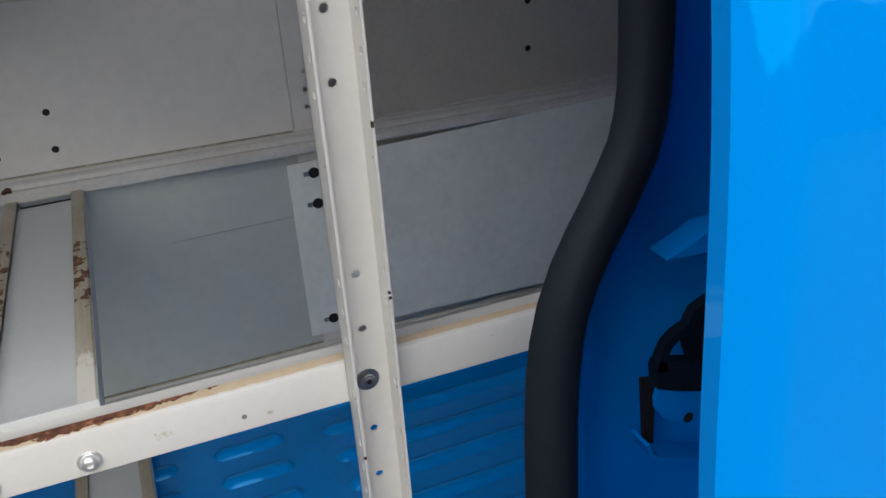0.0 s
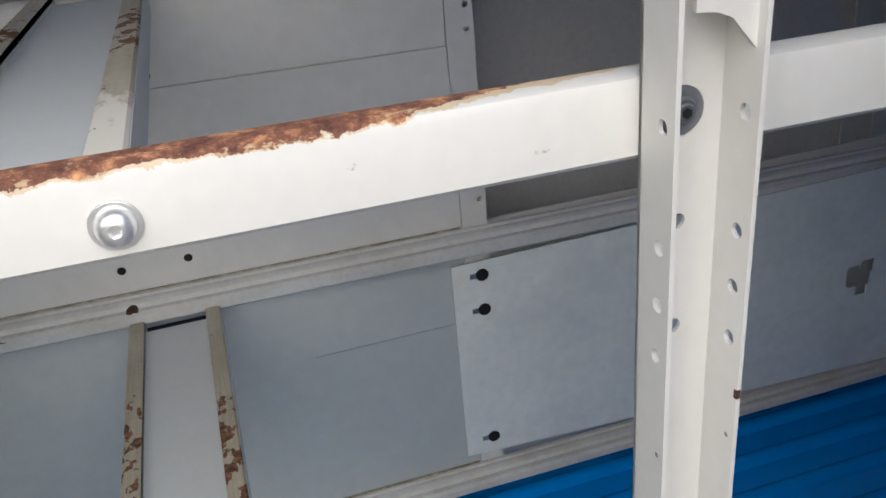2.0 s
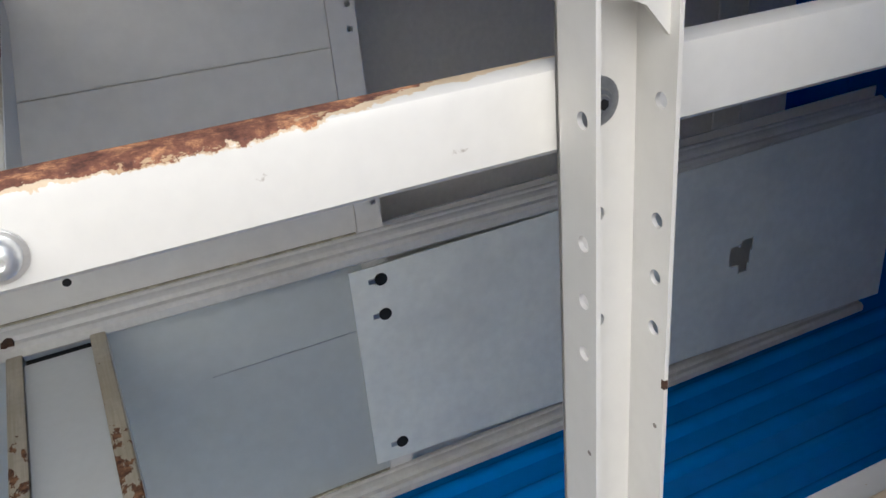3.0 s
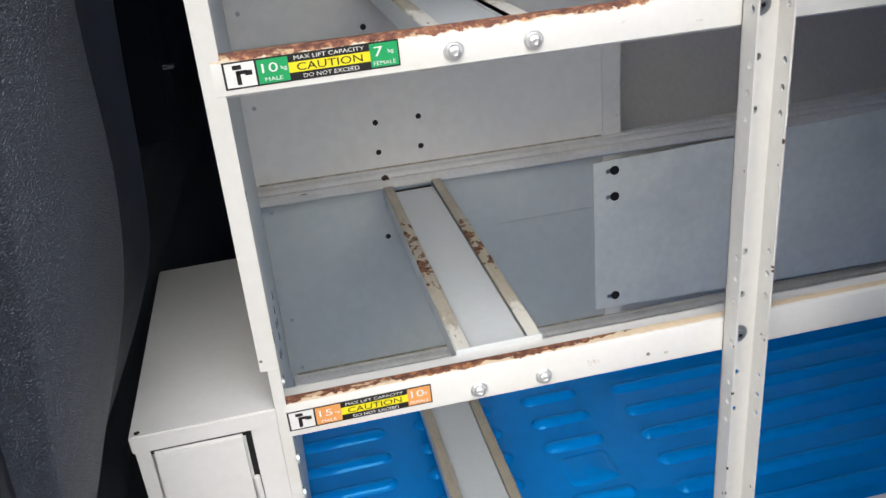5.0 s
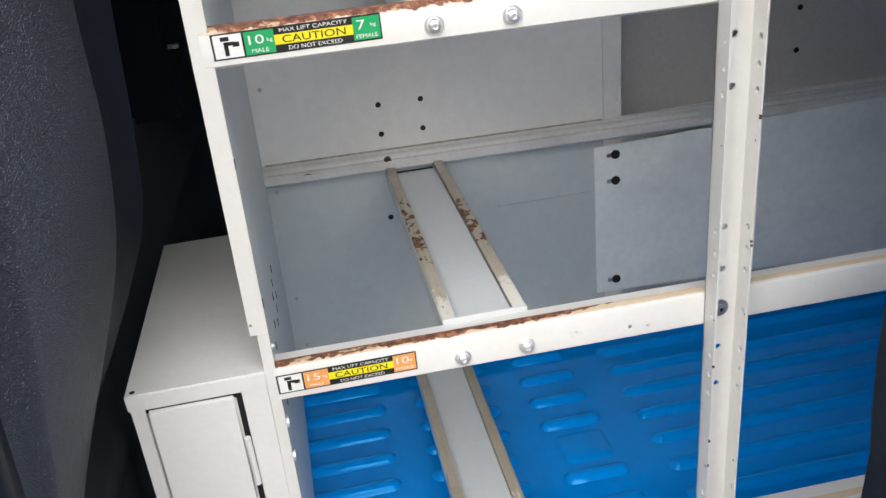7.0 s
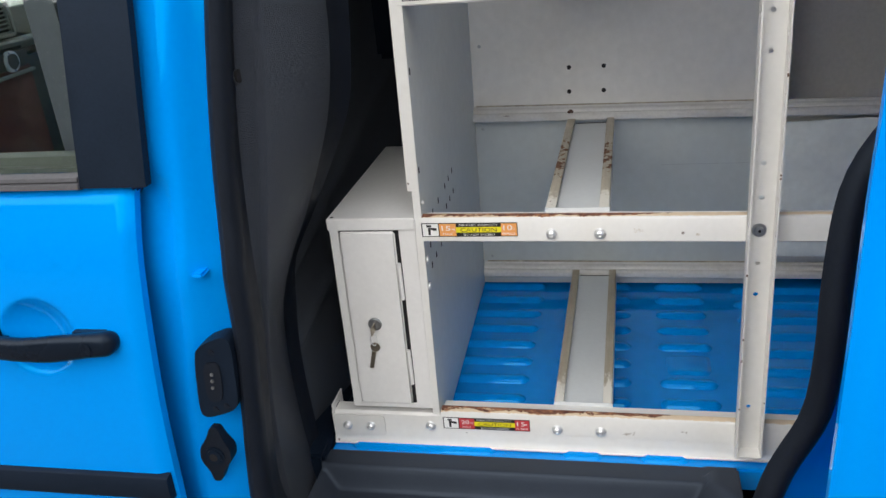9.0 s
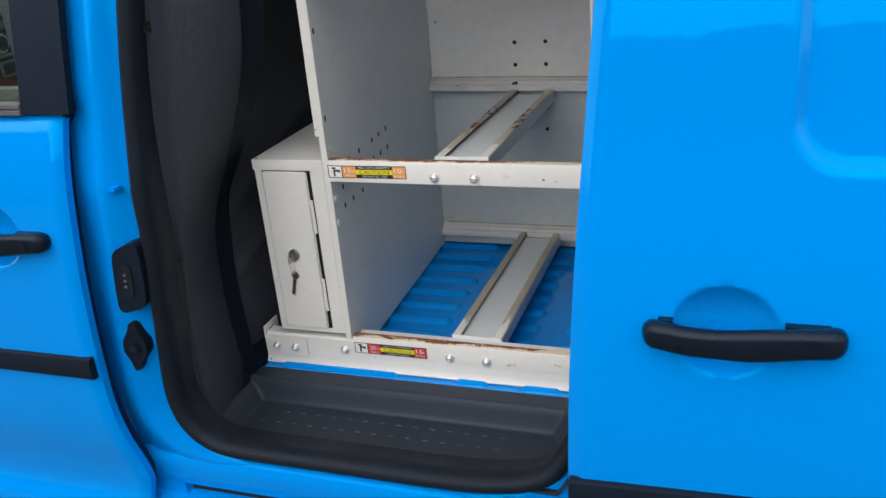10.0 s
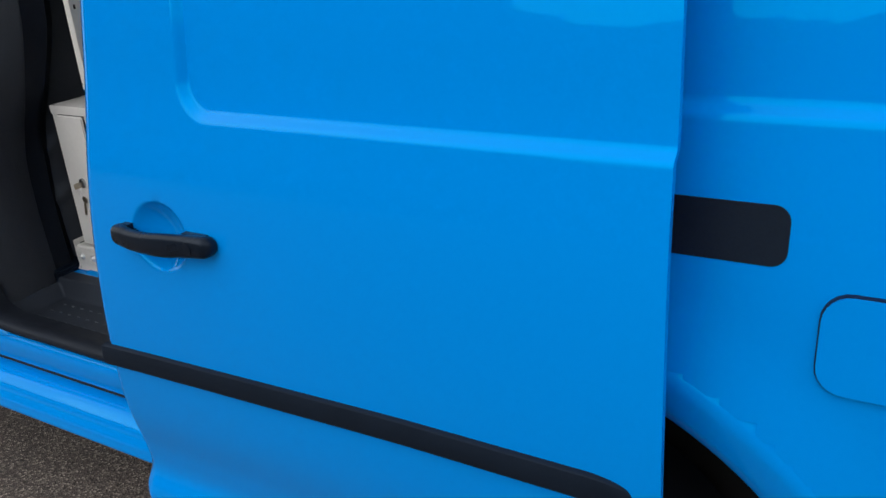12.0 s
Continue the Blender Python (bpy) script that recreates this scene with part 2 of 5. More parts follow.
M_DIRTY = mat("dirty_rail_paint", (0.65, 0.64, 0.61), 0.5, var=0.08, scale=12, fine=140, stain=(0.38, 0.34, 0.27), stain_amt=0.5)
M_DARKPANEL = mat("dull_grey_panel", (0.74, 0.715, 0.67), 0.55, var=0.06, scale=3)
M_PAINT = mat("blue_car_paint", (0.0, 0.240, 0.75), 0.035, var=0.012, scale=2, fine=500, spec=0.5)
b = M_PAINT.node_tree.nodes["Principled BSDF"]
b.inputs["Specular Tint"].default_value = (0.0, 0.72, 1.0, 1)
M_FLOOR = mat("blue_floor_paint", (0.0, 0.255, 0.76), 0.07, var=0.05, scale=7, fine=60, spec=0.85, stain=(0.0, 0.17, 0.50), stain_amt=0.35)
b = M_FLOOR.node_tree.nodes["Principled BSDF"]
b.inputs["Specular Tint"].default_value = (0.15, 0.62, 1.0, 1)
M_BLACK = mat("black_moulded_plastic", (0.007, 0.0120, 0.022), 0.48, var=0.15, scale=20, fine=300, bump=0.25, bscale=900, spec=0.14)
M_RUBBER = mat("black_rubber_seal", (0.010, 0.0125, 0.0185), 0.5, var=0.15, scale=20, fine=200, bump=0.1, bscale=500, spec=0.18)
# Navy that imitates shade in the door-edge and fuel-flap gaps.
M_NAVY = mat("dark_blue_rubber", (0.004, 0.016, 0.055), 0.6, var=0.2, scale=20, fine=200, spec=0.15)
# Near-black paint that stands in for shade inside holes, gaps and hollows.
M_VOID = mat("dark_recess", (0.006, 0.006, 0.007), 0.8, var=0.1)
M_TRIM = mat("grained_dark_plastic", (0.046, 0.049, 0.061), 0.34, var=0.10, scale=5, fine=500, spec=0.7)
M_LINING = mat("smooth_dark_lining", (0.058, 0.065, 0.078), 0.42, var=0.12, scale=6, fine=400, bump=0.15, bscale=700, spec=0.4)
M_TRAY = mat("dark_step_plastic", (0.027, 0.033, 0.045), 0.46, var=0.12, scale=14, fine=500, bump=0.2, bscale=900, spec=0.3)
M_HANDLE = mat("black_handle_plastic", (0.005, 0.009, 0.017), 0.3, var=0.12, scale=20, fine=300, bump=0.1, bscale=900, spec=0.25)
for m in (M_BLACK, M_RUBBER, M_TRIM, M_TRAY, M_LINING, M_HANDLE):
    m.node_tree.nodes["Principled BSDF"].inputs["Specular Tint"].default_value = (0.66, 0.81, 1.0, 1)
M_ZINC = mat("zinc_plated_steel", (0.84, 0.85, 0.85), 0.3, metal=0.75, var=0.08, scale=60, fine=400)
M_DULLZINC = mat("dull_zinc", (0.42, 0.44, 0.45), 0.4, metal=1.0, var=0.12, scale=60, fine=400)
M_BRASS = mat("worn_key_metal", (0.45, 0.40, 0.32), 0.35, metal=1.0, var=0.1)
M_SEAL = mat("weathered_grey_rubber", (0.085, 0.085, 0.092), 0.5, var=0.15, scale=20, fine=200, spec=0.3)
M_DARKDASH = mat("dark_dashboard_plastic", (0.075, 0.086, 0.078), 0.5, var=0.12, scale=8, fine=300)
M_DASH = mat("dashboard_plastic", (0.36, 0.40, 0.36), 0.5, var=0.1, scale=8, fine=300)
M_RED = mat("brown_red_lining", (0.16, 0.065, 0.055), 0.6, var=0.15)

n, l, b = chain(M_TRIM)
tc = n.new("ShaderNodeTexCoord")
mp = n.new("ShaderNodeMapping"); mp.inputs["Scale"].default_value = (0.75, 0.75, 1.45)
wob = n.new("ShaderNodeTexNoise"); wob.inputs["Scale"].default_value = 260
add = n.new("ShaderNodeMixRGB"); add.blend_type = "ADD"; add.inputs[0].default_value = 0.0022
vo = n.new("ShaderNodeTexVoronoi"); vo.feature = "DISTANCE_TO_EDGE"; vo.inputs["Scale"].default_value = 420
ed = n.new("ShaderNodeMapRange"); ed.inputs[1].default_value, ed.inputs[2].default_value = 0.0, 0.30
bp = n.new("ShaderNodeBump"); bp.inputs["Strength"].default_value = 1.0; bp.inputs["Distance"].default_value = 0.0011
l.new(tc.outputs["Object"], mp.inputs["Vector"]); l.new(tc.outputs["Object"], wob.inputs["Vector"])
l.new(mp.outputs[0], add.inputs[1]); l.new(wob.outputs["Color"], add.inputs[2]); l.new(add.outputs[0], vo.inputs["Vector"])
l.new(vo.outputs["Distance"], ed.inputs[0]); l.new(ed.outputs[0], bp.inputs["Height"]); l.new(bp.outputs[0], b.inputs["Normal"])
# Base colour darkened in the creases, for the shade between the grains.
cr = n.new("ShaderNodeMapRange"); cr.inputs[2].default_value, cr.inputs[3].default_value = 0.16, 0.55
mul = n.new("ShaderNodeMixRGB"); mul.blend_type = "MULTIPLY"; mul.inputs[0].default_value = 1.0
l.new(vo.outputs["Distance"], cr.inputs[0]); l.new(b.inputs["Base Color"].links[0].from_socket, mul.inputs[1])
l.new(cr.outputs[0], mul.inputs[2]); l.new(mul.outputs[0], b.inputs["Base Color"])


def flat_mat(name, col, rough=0.4):
    return mat(name, col, rough, var=0.03, scale=40, fine=300)


M_LBLACK, M_LWHITE, M_LYELLOW = flat_mat("label_black", (0.012, 0.012, 0.012)), flat_mat("label_white", (0.82, 0.82, 0.8)), flat_mat("label_yellow", (0.82, 0.72, 0.02))
M_LGREEN, M_LORANGE, M_LRED = flat_mat("label_green", (0.015, 0.36, 0.12)), flat_mat("label_orange", (0.82, 0.36, 0.11)), flat_mat("label_red", (0.55, 0.05, 0.06))

M_GLASS = bpy.data.materials.new("window_glass")
M_GLASS.use_nodes = True
b = M_GLASS.node_tree.nodes["Principled BSDF"]
b.inputs["Base Color"].default_value = (0.92, 0.97, 0.93, 1)
b.inputs["Roughness"].default_value = 0.02
b.inputs["Transmission Weight"].default_value = 1.0
b.inputs["IOR"].default_value = 1.45

M_ASPHALT = mat("asphalt", (0.090, 0.073, 0.065), 0.8, var=0.45, scale=3, fine=95, bump=0.0)
n, l, b = chain(M_ASPHALT)
tc = n.new("ShaderNodeTexCoord")
vo = n.new("ShaderNodeTexVoronoi"); vo.inputs["Scale"].default_value = 210
l.new(tc.outputs["Object"], vo.inputs["Vector"])
sepc = n.new("ShaderNodeSeparateColor"); l.new(vo.outputs["Color"], sepc.inputs[0])
chip = n.new("ShaderNodeMapRange"); chip.inputs[1].default_value, chip.inputs[2].default_value = 0.74, 0.98
l.new(sepc.outputs[0], chip.inputs[0])
base = b.inputs["Base Color"].links[0].from_socket
mx = n.new("ShaderNodeMixRGB"); mx.inputs[2].default_value = (0.40, 0.35, 0.30, 1)
dim = n.new("ShaderNodeMapRange"); dim.inputs[3].default_value, dim.inputs[4].default_value = 0.35, 1.7
l.new(sepc.outputs[1], dim.inputs[0])
mb = n.new("ShaderNodeMixRGB"); mb.blend_type = "MULTIPLY"; mb.inputs[0].default_value = 1
l.new(base, mb.inputs[1]); l.new(dim.outputs[0], mb.inputs[2])
l.new(chip.outputs[0], mx.inputs[0]); l.new(mb.outputs[0], mx.inputs[1]); l.new(mx.outputs[0], b.inputs["Base Color"])
bp = n.new("ShaderNodeBump"); bp.inputs["Strength"].default_value = 1.0; bp.inputs["Distance"].default_value = 0.006
l.new(vo.outputs["Distance"], bp.inputs["Height"]); l.new(bp.outputs[0], b.inputs["Normal"])

# ---------------------------------------------------------------- building helpers


def thing(name, at, label, category, group="", kind=""):
    e = new(name)
    e.empty_display_size = 0.05
    e.location = at
    e["at"] = at
    return tagged(e, label, category, group, kind)


def link_mesh(name, me, material, parent=None, label="", angle=38):
    if material:
        me.materials.append(material)
    me.shade_smooth()
    me.set_sharp_from_angle(angle=radians(angle))
    ob = new(name, me)
    if parent:
        ob.parent = parent
        ob.matrix_parent_inverse = Matrix.Translation(parent.location).inverted()
    return tagged(ob, label)


def part(name, bm, material, parent, label="", angle=38):
    bmesh.ops.recalc_face_normals(bm, faces=bm.faces)
    me = bpy.data.meshes.new(name)
    bm.to_mesh(me)
    bm.free()
    return link_mesh(name, me, material, parent, label, angle)


def raw(name, verts, faces, material, parent, label="", angle=38):
    me = bpy.data.meshes.new(name)
    me.from_pydata([tuple(v) for v in verts], [], faces)
    me.validate()
    bm = bmesh.new()
    bm.from_mesh(me)
    bmesh.ops.recalc_face_normals(bm, faces=bm.faces)
    bm.to_mesh(me)
    bm.free()
    return link_mesh(name, me, material, parent, label, angle)


def again(ob, shift, parent, name=None):
    """The same part once more, moved by shift, on the same mesh, with its pieces."""
    o = new(name or ob.name.split(".")[0], ob.data)
    o.parent = parent
    o.matrix_parent_inverse = Matrix.Translation(parent.location).inverted()
    o.location = Vector(ob.location) + Vector(shift)
    if "label" in ob:
        o["label"] = ob["label"]
    for c in ob.children:
        k = new(c.name.split(".")[0], c.data)
        k.parent = o
        k.location = c.location
    return o


def box(a, b, bevel=0.0, seg=2, bm=None):
    own = bm or bmesh.new()
    r = bmesh.ops.create_cube(own, size=1)
    for v in r["verts"]:
        v.co = [(a[i] + b[i]) / 2 + v.co[i] * (b[i] - a[i]) for i in range(3)]
    if bevel:
        es = list({e for v in r["verts"] for e in v.link_edges})
        bmesh.ops.bevel(own, geom=es, offset=bevel, segments=seg, affect="EDGES", clamp_overlap=True)
    return own


def disc(c, r, depth, axis="y", n=20, bevel=0.0, r2=None, bm=None):
    """A short cylinder whose front face lies at c and faces -y (or +x, +z), depth behind it."""
    own = bm or bmesh.new()
    q = bmesh.ops.create_cone(own, cap_ends=True, segments=n, radius1=r if r2 is None else r2, radius2=r, depth=depth)
    turn = {"y": Matrix.Rotation(radians(90), 4, "X"), "x": Matrix.Rotation(radians(90), 4, "Y"), "z": Matrix.Identity(4)}[axis]
    d = {"y": Vector((0, 1, 0)), "x": Vector((-1, 0, 0)), "z": Vector((0, 0, -1))}[axis]
    m = Matrix.Translation(Vector(c) + d * depth / 2) @ turn
    bmesh.ops.transform(own, matrix=m, verts=q["verts"])
    if bevel:
        es = [e for e in {e for v in q["verts"] for e in v.link_edges} if len(e.link_faces) == 2 and e.calc_face_angle(0) > 1]
        bmesh.ops.bevel(own, geom=es, offset=bevel, segments=2, affect="EDGES", clamp_overlap=True)
    return own


def ribbon(pts, t):
    """A closed outline t thick along an open line of (a, b) points, on its left side."""
    p = [Vector(q) for q in pts]
    out = []
    for i, q in enumerate(p):
        d0 = (q - p[i - 1]).normalized() if i else (p[1] - q).normalized()
        d1 = (p[i + 1] - q).normalized() if i + 1 < len(p) else d0
        nrm = Vector((-(d0.y + d1.y), d0.x + d1.x)).normalized()
        k = 1 / max(0.5, math.sqrt((1 + d0.dot(d1)) / 2))
        out.append(q + nrm * t * k)
    return [tuple(q) for q in p] + [tuple(q) for q in reversed(out)]


def prism(outline, lo, hi, axis="x"):
    """The closed outline carried from lo to hi along axis. For x the outline is (y, z), for y (x, z), for z (x, y)."""
    put = {"x": lambda s, a, c: (s, a, c), "y": lambda s, a, c: (a, s, c), "z": lambda s, a, c: (a, c, s)}[axis]
    n = len(outline)
    vs = [put(lo, *q) for q in outline] + [put(hi, *q) for q in outline]
    fs = [(i, (i + 1) % n, n + (i + 1) % n, n + i) for i in range(n)]
    fs += [tuple(range(n)), tuple(range(2 * n - 1, n - 1, -1))]
    return vs, fs


def sheet(name, us, vs, fn, material, parent, back=(0, 0.004, 0), label="", angle=38, keep=None):
    """A sheet of metal or plastic: fn(u, v) gives its face, back the way to its other side."""
    nu, nv = len(us), len(vs)
    front = [Vector(fn(u, v)) for v in vs for u in us]
    off = Vector(back)
    pts = front + [p + off for p in front]
    N = nu * nv
    quads = []
    for j in range(nv - 1):
        for i in range(nu - 1):
            q = (j * nu + i, j * nu + i + 1, (j + 1) * nu + i + 1, (j + 1) * nu + i)
            if keep is None or keep(sum((front[k] for k in q), Vector()) / 4):
                quads.append(q)
    edges = {}
    for q in quads:
        for k in range(4):
            e = (q[k], q[(k + 1) % 4])
            edges[e] = edges.get(e, 0) + 1
    fs = list(quads) + [tuple(N + k for k in reversed(q)) for q in quads]
    for (a, c) in edges:
        if (c, a) not in edges:
            fs.append((c, a, N + a, N + c))
    me = bpy.data.meshes.new(name)
    me.from_pydata([tuple(p) for p in pts], [], fs)
    me.validate()
    return link_mesh(name, me, material, parent, label, angle)


def curve(table):
    """A smooth function through (position, value) pairs."""
    xs, ys = np.array(sorted(table)).T
    d = np.gradient(ys, xs)

    def f(x):
        x = min(max(x, xs[0]), xs[-1])
        i = min(int(np.searchsorted(xs, x, side="right")) - 1, len(xs) - 2)
        h = xs[i + 1] - xs[i]
        s = (x - xs[i]) / h
        return float((2 * s**3 - 3 * s**2 + 1) * ys[i] + (s**3 - 2 * s**2 + s) * h * d[i] + (-2 * s**3 + 3 * s**2) * ys[i + 1] + (s**3 - s**2) * h * d[i + 1])
    return f


def smooth(x):
    x = min(max(x, 0.0), 1.0)
    return x * x * (3 - 2 * x)


def steps(*spans):
    """Positions from (start, end, step) spans laid end to end."""
    out = []
    for a, c, s in spans:
        k = max(1, round((c - a) / s))
        out += [a + (c - a) * i / k for i in range(k)]
    return out + [spans[-1][1]]


def path_points(pts, n):
    """n points at even steps along a smooth line through pts."""
    p = [Vector(q) for q in pts]
    fine = []
    for i in range(len(p) - 1):
        a, b_, c, d = p[max(i - 1, 0)], p[i], p[i + 1], p[min(i + 2, len(p) - 1)]
        for k in range(12):
            s = k / 12
            fine.append(0.5 * ((2 * b_) + (c - a) * s + (2 * a - 5 * b_ + 4 * c - d) * s**2 + (3 * b_ - a - 3 * c + d) * s**3))
    fine.append(p[-1])
    acc = [0]
    for i in range(1, len(fine)):
        acc.append(acc[-1] + (fine[i] - fine[i - 1]).length)
    out = []
    j = 0
    for k in range(n):
        s = acc[-1] * k / (n - 1)
        while j < len(acc) - 2 and acc[j + 1] < s:
            j += 1
        f = (s - acc[j]) / max(1e-9, acc[j + 1] - acc[j])
        out.append(fine[j].lerp(fine[j + 1], min(1, f)))
    return out


def perforated(name, w, v0, v1, holes, put, t, material, parent, label="", seg=14):
    """A strip of sheet metal, w wide and from v0 to v1 long, with round holes right through: (u, v, radius). put(u, v, depth) places it."""
    holes = sorted(holes, key=lambda h: h[1])
    verts, faces = [], []

    def quad(a, c):
        k = len(verts)
        for d in (0, t):
            for u, v in ((0, a), (w, a), (w, c), (0, c)):
                verts.append(put(u, v, d))
        faces.extend([(k, k + 1, k + 2, k + 3), (k + 7, k + 6, k + 5, k + 4), (k + 1, k + 5, k + 6, k + 2), (k + 4, k, k + 3, k + 7)])

    def cell(u0, c0, r, a, c):
        k = len(verts)
        for d in (0, t):
            ring, rim = [], []
            for i in range(seg):
                th = 2 * math.pi * (i + 0.5) / seg
                dx, dz = math.cos(th), math.sin(th)
                ring.append((u0 + r * dx, c0 + r * dz))
                su = ((w - u0) if dx > 0 else u0) / max(1e-6, abs(dx))
                sv = ((c - c0) if dz > 0 else (c0 - a)) / max(1e-6, abs(dz))
                s = min(su, sv)
                rim.append((u0 + dx * s, c0 + dz * s))
            # the rim's points nearest to the corners are drawn into them
            for cu, cv in ((0, a), (w, a), (w, c), (0, c)):
                i = min(range(seg), key=lambda q: (rim[q][0] - cu) ** 2 + (rim[q][1] - cv) ** 2)
                rim[i] = (cu, cv)
            for u, v in ring + rim:
                verts.append(put(u, v, d))
        s = 2 * seg
        for i in range(seg):
            j = (i + 1) % seg
            faces.append((k + i, k + j, k + seg + j, k + seg + i))
            faces.append((k + s + j, k + s + i, k + s + seg + i, k + s + seg + j))
            faces.append((k + j, k + i, k + s + i, k + s + j))
            faces.append((k + seg + i, k + seg + j, k + s + seg + j, k + s + seg + i))

    at = v0
    for i, (u0, c0, r) in enumerate(holes):
        a, c = c0 - r * 1.7, c0 + r * 1.7
        if a > at:
            quad(at, a)
        else:
            a = at
        nxt = holes[i + 1][1] - holes[i + 1][2] * 1.7 if i + 1 < len(holes) else v1
        c = min(c, max(nxt, c0 + r * 1.1))
        cell(u0, c0, r, a, c)
        at = c
    quad(at, v1)
    return raw(name, verts, faces, material, parent, label, 30)


def lettering(body, x0, x1, zc, h, y, material, parent, name="lettering"):
    """Raised print facing -y, fitted between x0 and x1 and h high, centred on zc."""
    cu = bpy.data.curves.new(name, "FONT")
    cu.body = body
    cu.resolution_u = 3
    tmp = new(name, cu)
    me = bpy.data.meshes.new_from_object(tmp)
    bpy.data.objects.remove(tmp)
    co = np.array([v.co for v in me.vertices])
    lo, hi = co.min(0), co.max(0)
    for v in me.vertices:
        v.co = (x0 + (v.co.x - lo[0]) / (hi[0] - lo[0]) * (x1 - x0), y, zc - h / 2 + (v.co.y - lo[1]) / (hi[1] - lo[1]) * h)
    return link_mesh(name, me, material, parent)


def plate(x0, x1, z0, z1, y, t=0.0003):
    return box((x0, y, z0), (x1, y + t, z1))

# ---------------------------------------------------------------- ground and surroundings
GX = steps((-40, -4, 6), (-4, 6, 0.5), (6, 40, 6))
GY = steps((-40, -5, 5), (-5, 4, 0.5), (4, 40, 6))
ground = sheet("ground", GX, GY, lambda u, v: (u, v, 0.006 * noise.noise(Vector((u * 0.6, v * 0.6, 0)))), M_ASPHALT, None, back=(0, 0, -0.2))
tagged(ground, "weathered brown-grey asphalt with pale stone chips", "ground", kind="structure")

M_LEAF = mat("hedge_leaves", (0.045, 0.075, 0.028), 0.6, var=0.4, scale=0.8, fine=20)


def hedge():
    """A tree line some way off across the road: many small leaf clumps on an uneven crest."""
    rnd = random.Random(4)
    vs, fs = [], []
    for k in range(15000):
        x = rnd.uniform(-34, 36)
        top = 3.5 + 4.0 * smooth((-x - 5) / 7) + 0.7 * noise.noise(Vector((x * 0.12, 0, 3))) + 0.5 * noise.noise(Vector((x * 0.5, 7, 3)))
        z = rnd.uniform(0, 1) ** 0.8 * top
        y = -17 + rnd.uniform(-1.2, 1.2)
        r = rnd.uniform(0.35, 0.8)
        c = Vector((x, y, z + 0.1))
        a = Vector((rnd.gauss(0, 1), rnd.gauss(0, 1), rnd.gauss(0, 1))).normalized()
        e = a.orthogonal().normalized()
        g = a.cross(e)
        k0 = len(vs)
        vs += [c + e * r, c + g * r * 0.7, c - e * r, c - g * r * 0.8]
        fs.append((k0, k0 + 1, k0 + 2, k0 + 3))
    ob = raw("tree_line", vs, fs, M_LEAF, None)
    return tagged(ob, "dense dark green tree line across the road", "trees", kind="stuff")


hedge()

# ---------------------------------------------------------------- the van
van = thing("van", (0.4, 0.2, 0.0), "bright blue panel van parked with its side door slid open", "van")

SIDE = curve([(1.82, -0.10), (1.65, -0.185), (1.5, -0.232), (1.31, -0.280), (1.18, -0.301), (1.03, -0.330), (0.9, -0.346), (0.75, -0.355), (0.6, -0.352), (0.53, -0.340),
              (0.48, -0.340), (0.445, -0.356), (0.40, -0.357), (0.33, -0.345)])


def side_y(z):
    return SIDE(z)


def bowl(x, z, cx, cz, r, depth):
    """The hollow pressed behind a door handle."""
    d = math.hypot(x - cx, (z - cz) * 1.07) / r
    return depth * (1 - d * d) ** 0.9 if d < 1 else 0.0


def ledge(x, z, x0, z0, r, width):
    """0 outside the pressed field right of x0 and above z0, 1 inside it, over a slope of that width."""
    dx, dz = x0 + r - x, z0 + r - z
    d = math.hypot(max(dx, 0), max(dz, 0)) - r if (dx > 0 or dz > 0) else -r
    return min(max(-d / width, 0.0), 1.0) * 0.8 + 0.2 * smooth(-d / width)


# sliding door, standing out from the body
LEAD = curve([(1.75, 0.585), (1.31, 0.561), (1.15, 0.549), (1.03, 0.541), (0.85, 0.532), (0.70, 0.529), (0.55, 0.535), (0.487, 0.538), (0.424, 0.535), (0.389, 0.548)])
TRAIL = 1.497
TRAIL_X = curve([(1.75, 1.468), (1.31, 1.480), (1.1, 1.487), (0.7, 1.497), (0.33, 1.498)])
DOOR_OUT = -0.104


def slide_face(u, z):
    x = u if u > 0.66 else LEAD(z) + (u - 0.5) / 0.16 * (0.66 - LEAD(z))
    x = x if x < 1.2 else 1.2 + (x - 1.2) * (TRAIL_X(z) - 1.2) / (TRAIL - 1.2)
    y = side_y(z) + DOOR_OUT
    e = max(0.0, 1 - (x - LEAD(z)) / 0.020)
    y += 0.012 * (0.7 * e + 0.3 * e * e)
    y += bowl(x, z, 0.7105, 0.963, 0.0585, 0.027)
    y += 0.012 * ledge(x, z, 0.768, 1.140, 0.055, 0.0125)
    return (x, y, z)


sliding = sheet("sliding_door", steps((0.5, 0.63, 0.006), (0.63, 0.84, 0.0035), (0.84, TRAIL, 0.03)),
                steps((0.389, 0.424, 0.007), (0.424, 0.56, 0.007), (0.56, 0.87, 0.02), (0.87, 1.02, 0.0035), (1.02, 1.125, 0.015), (1.125, 1.215, 0.004), (1.215, 1.75, 0.03)),
                slide_face, M_PAINT, van, back=(0, 0.010, 0), label="bright blue painted steel sliding door, open")


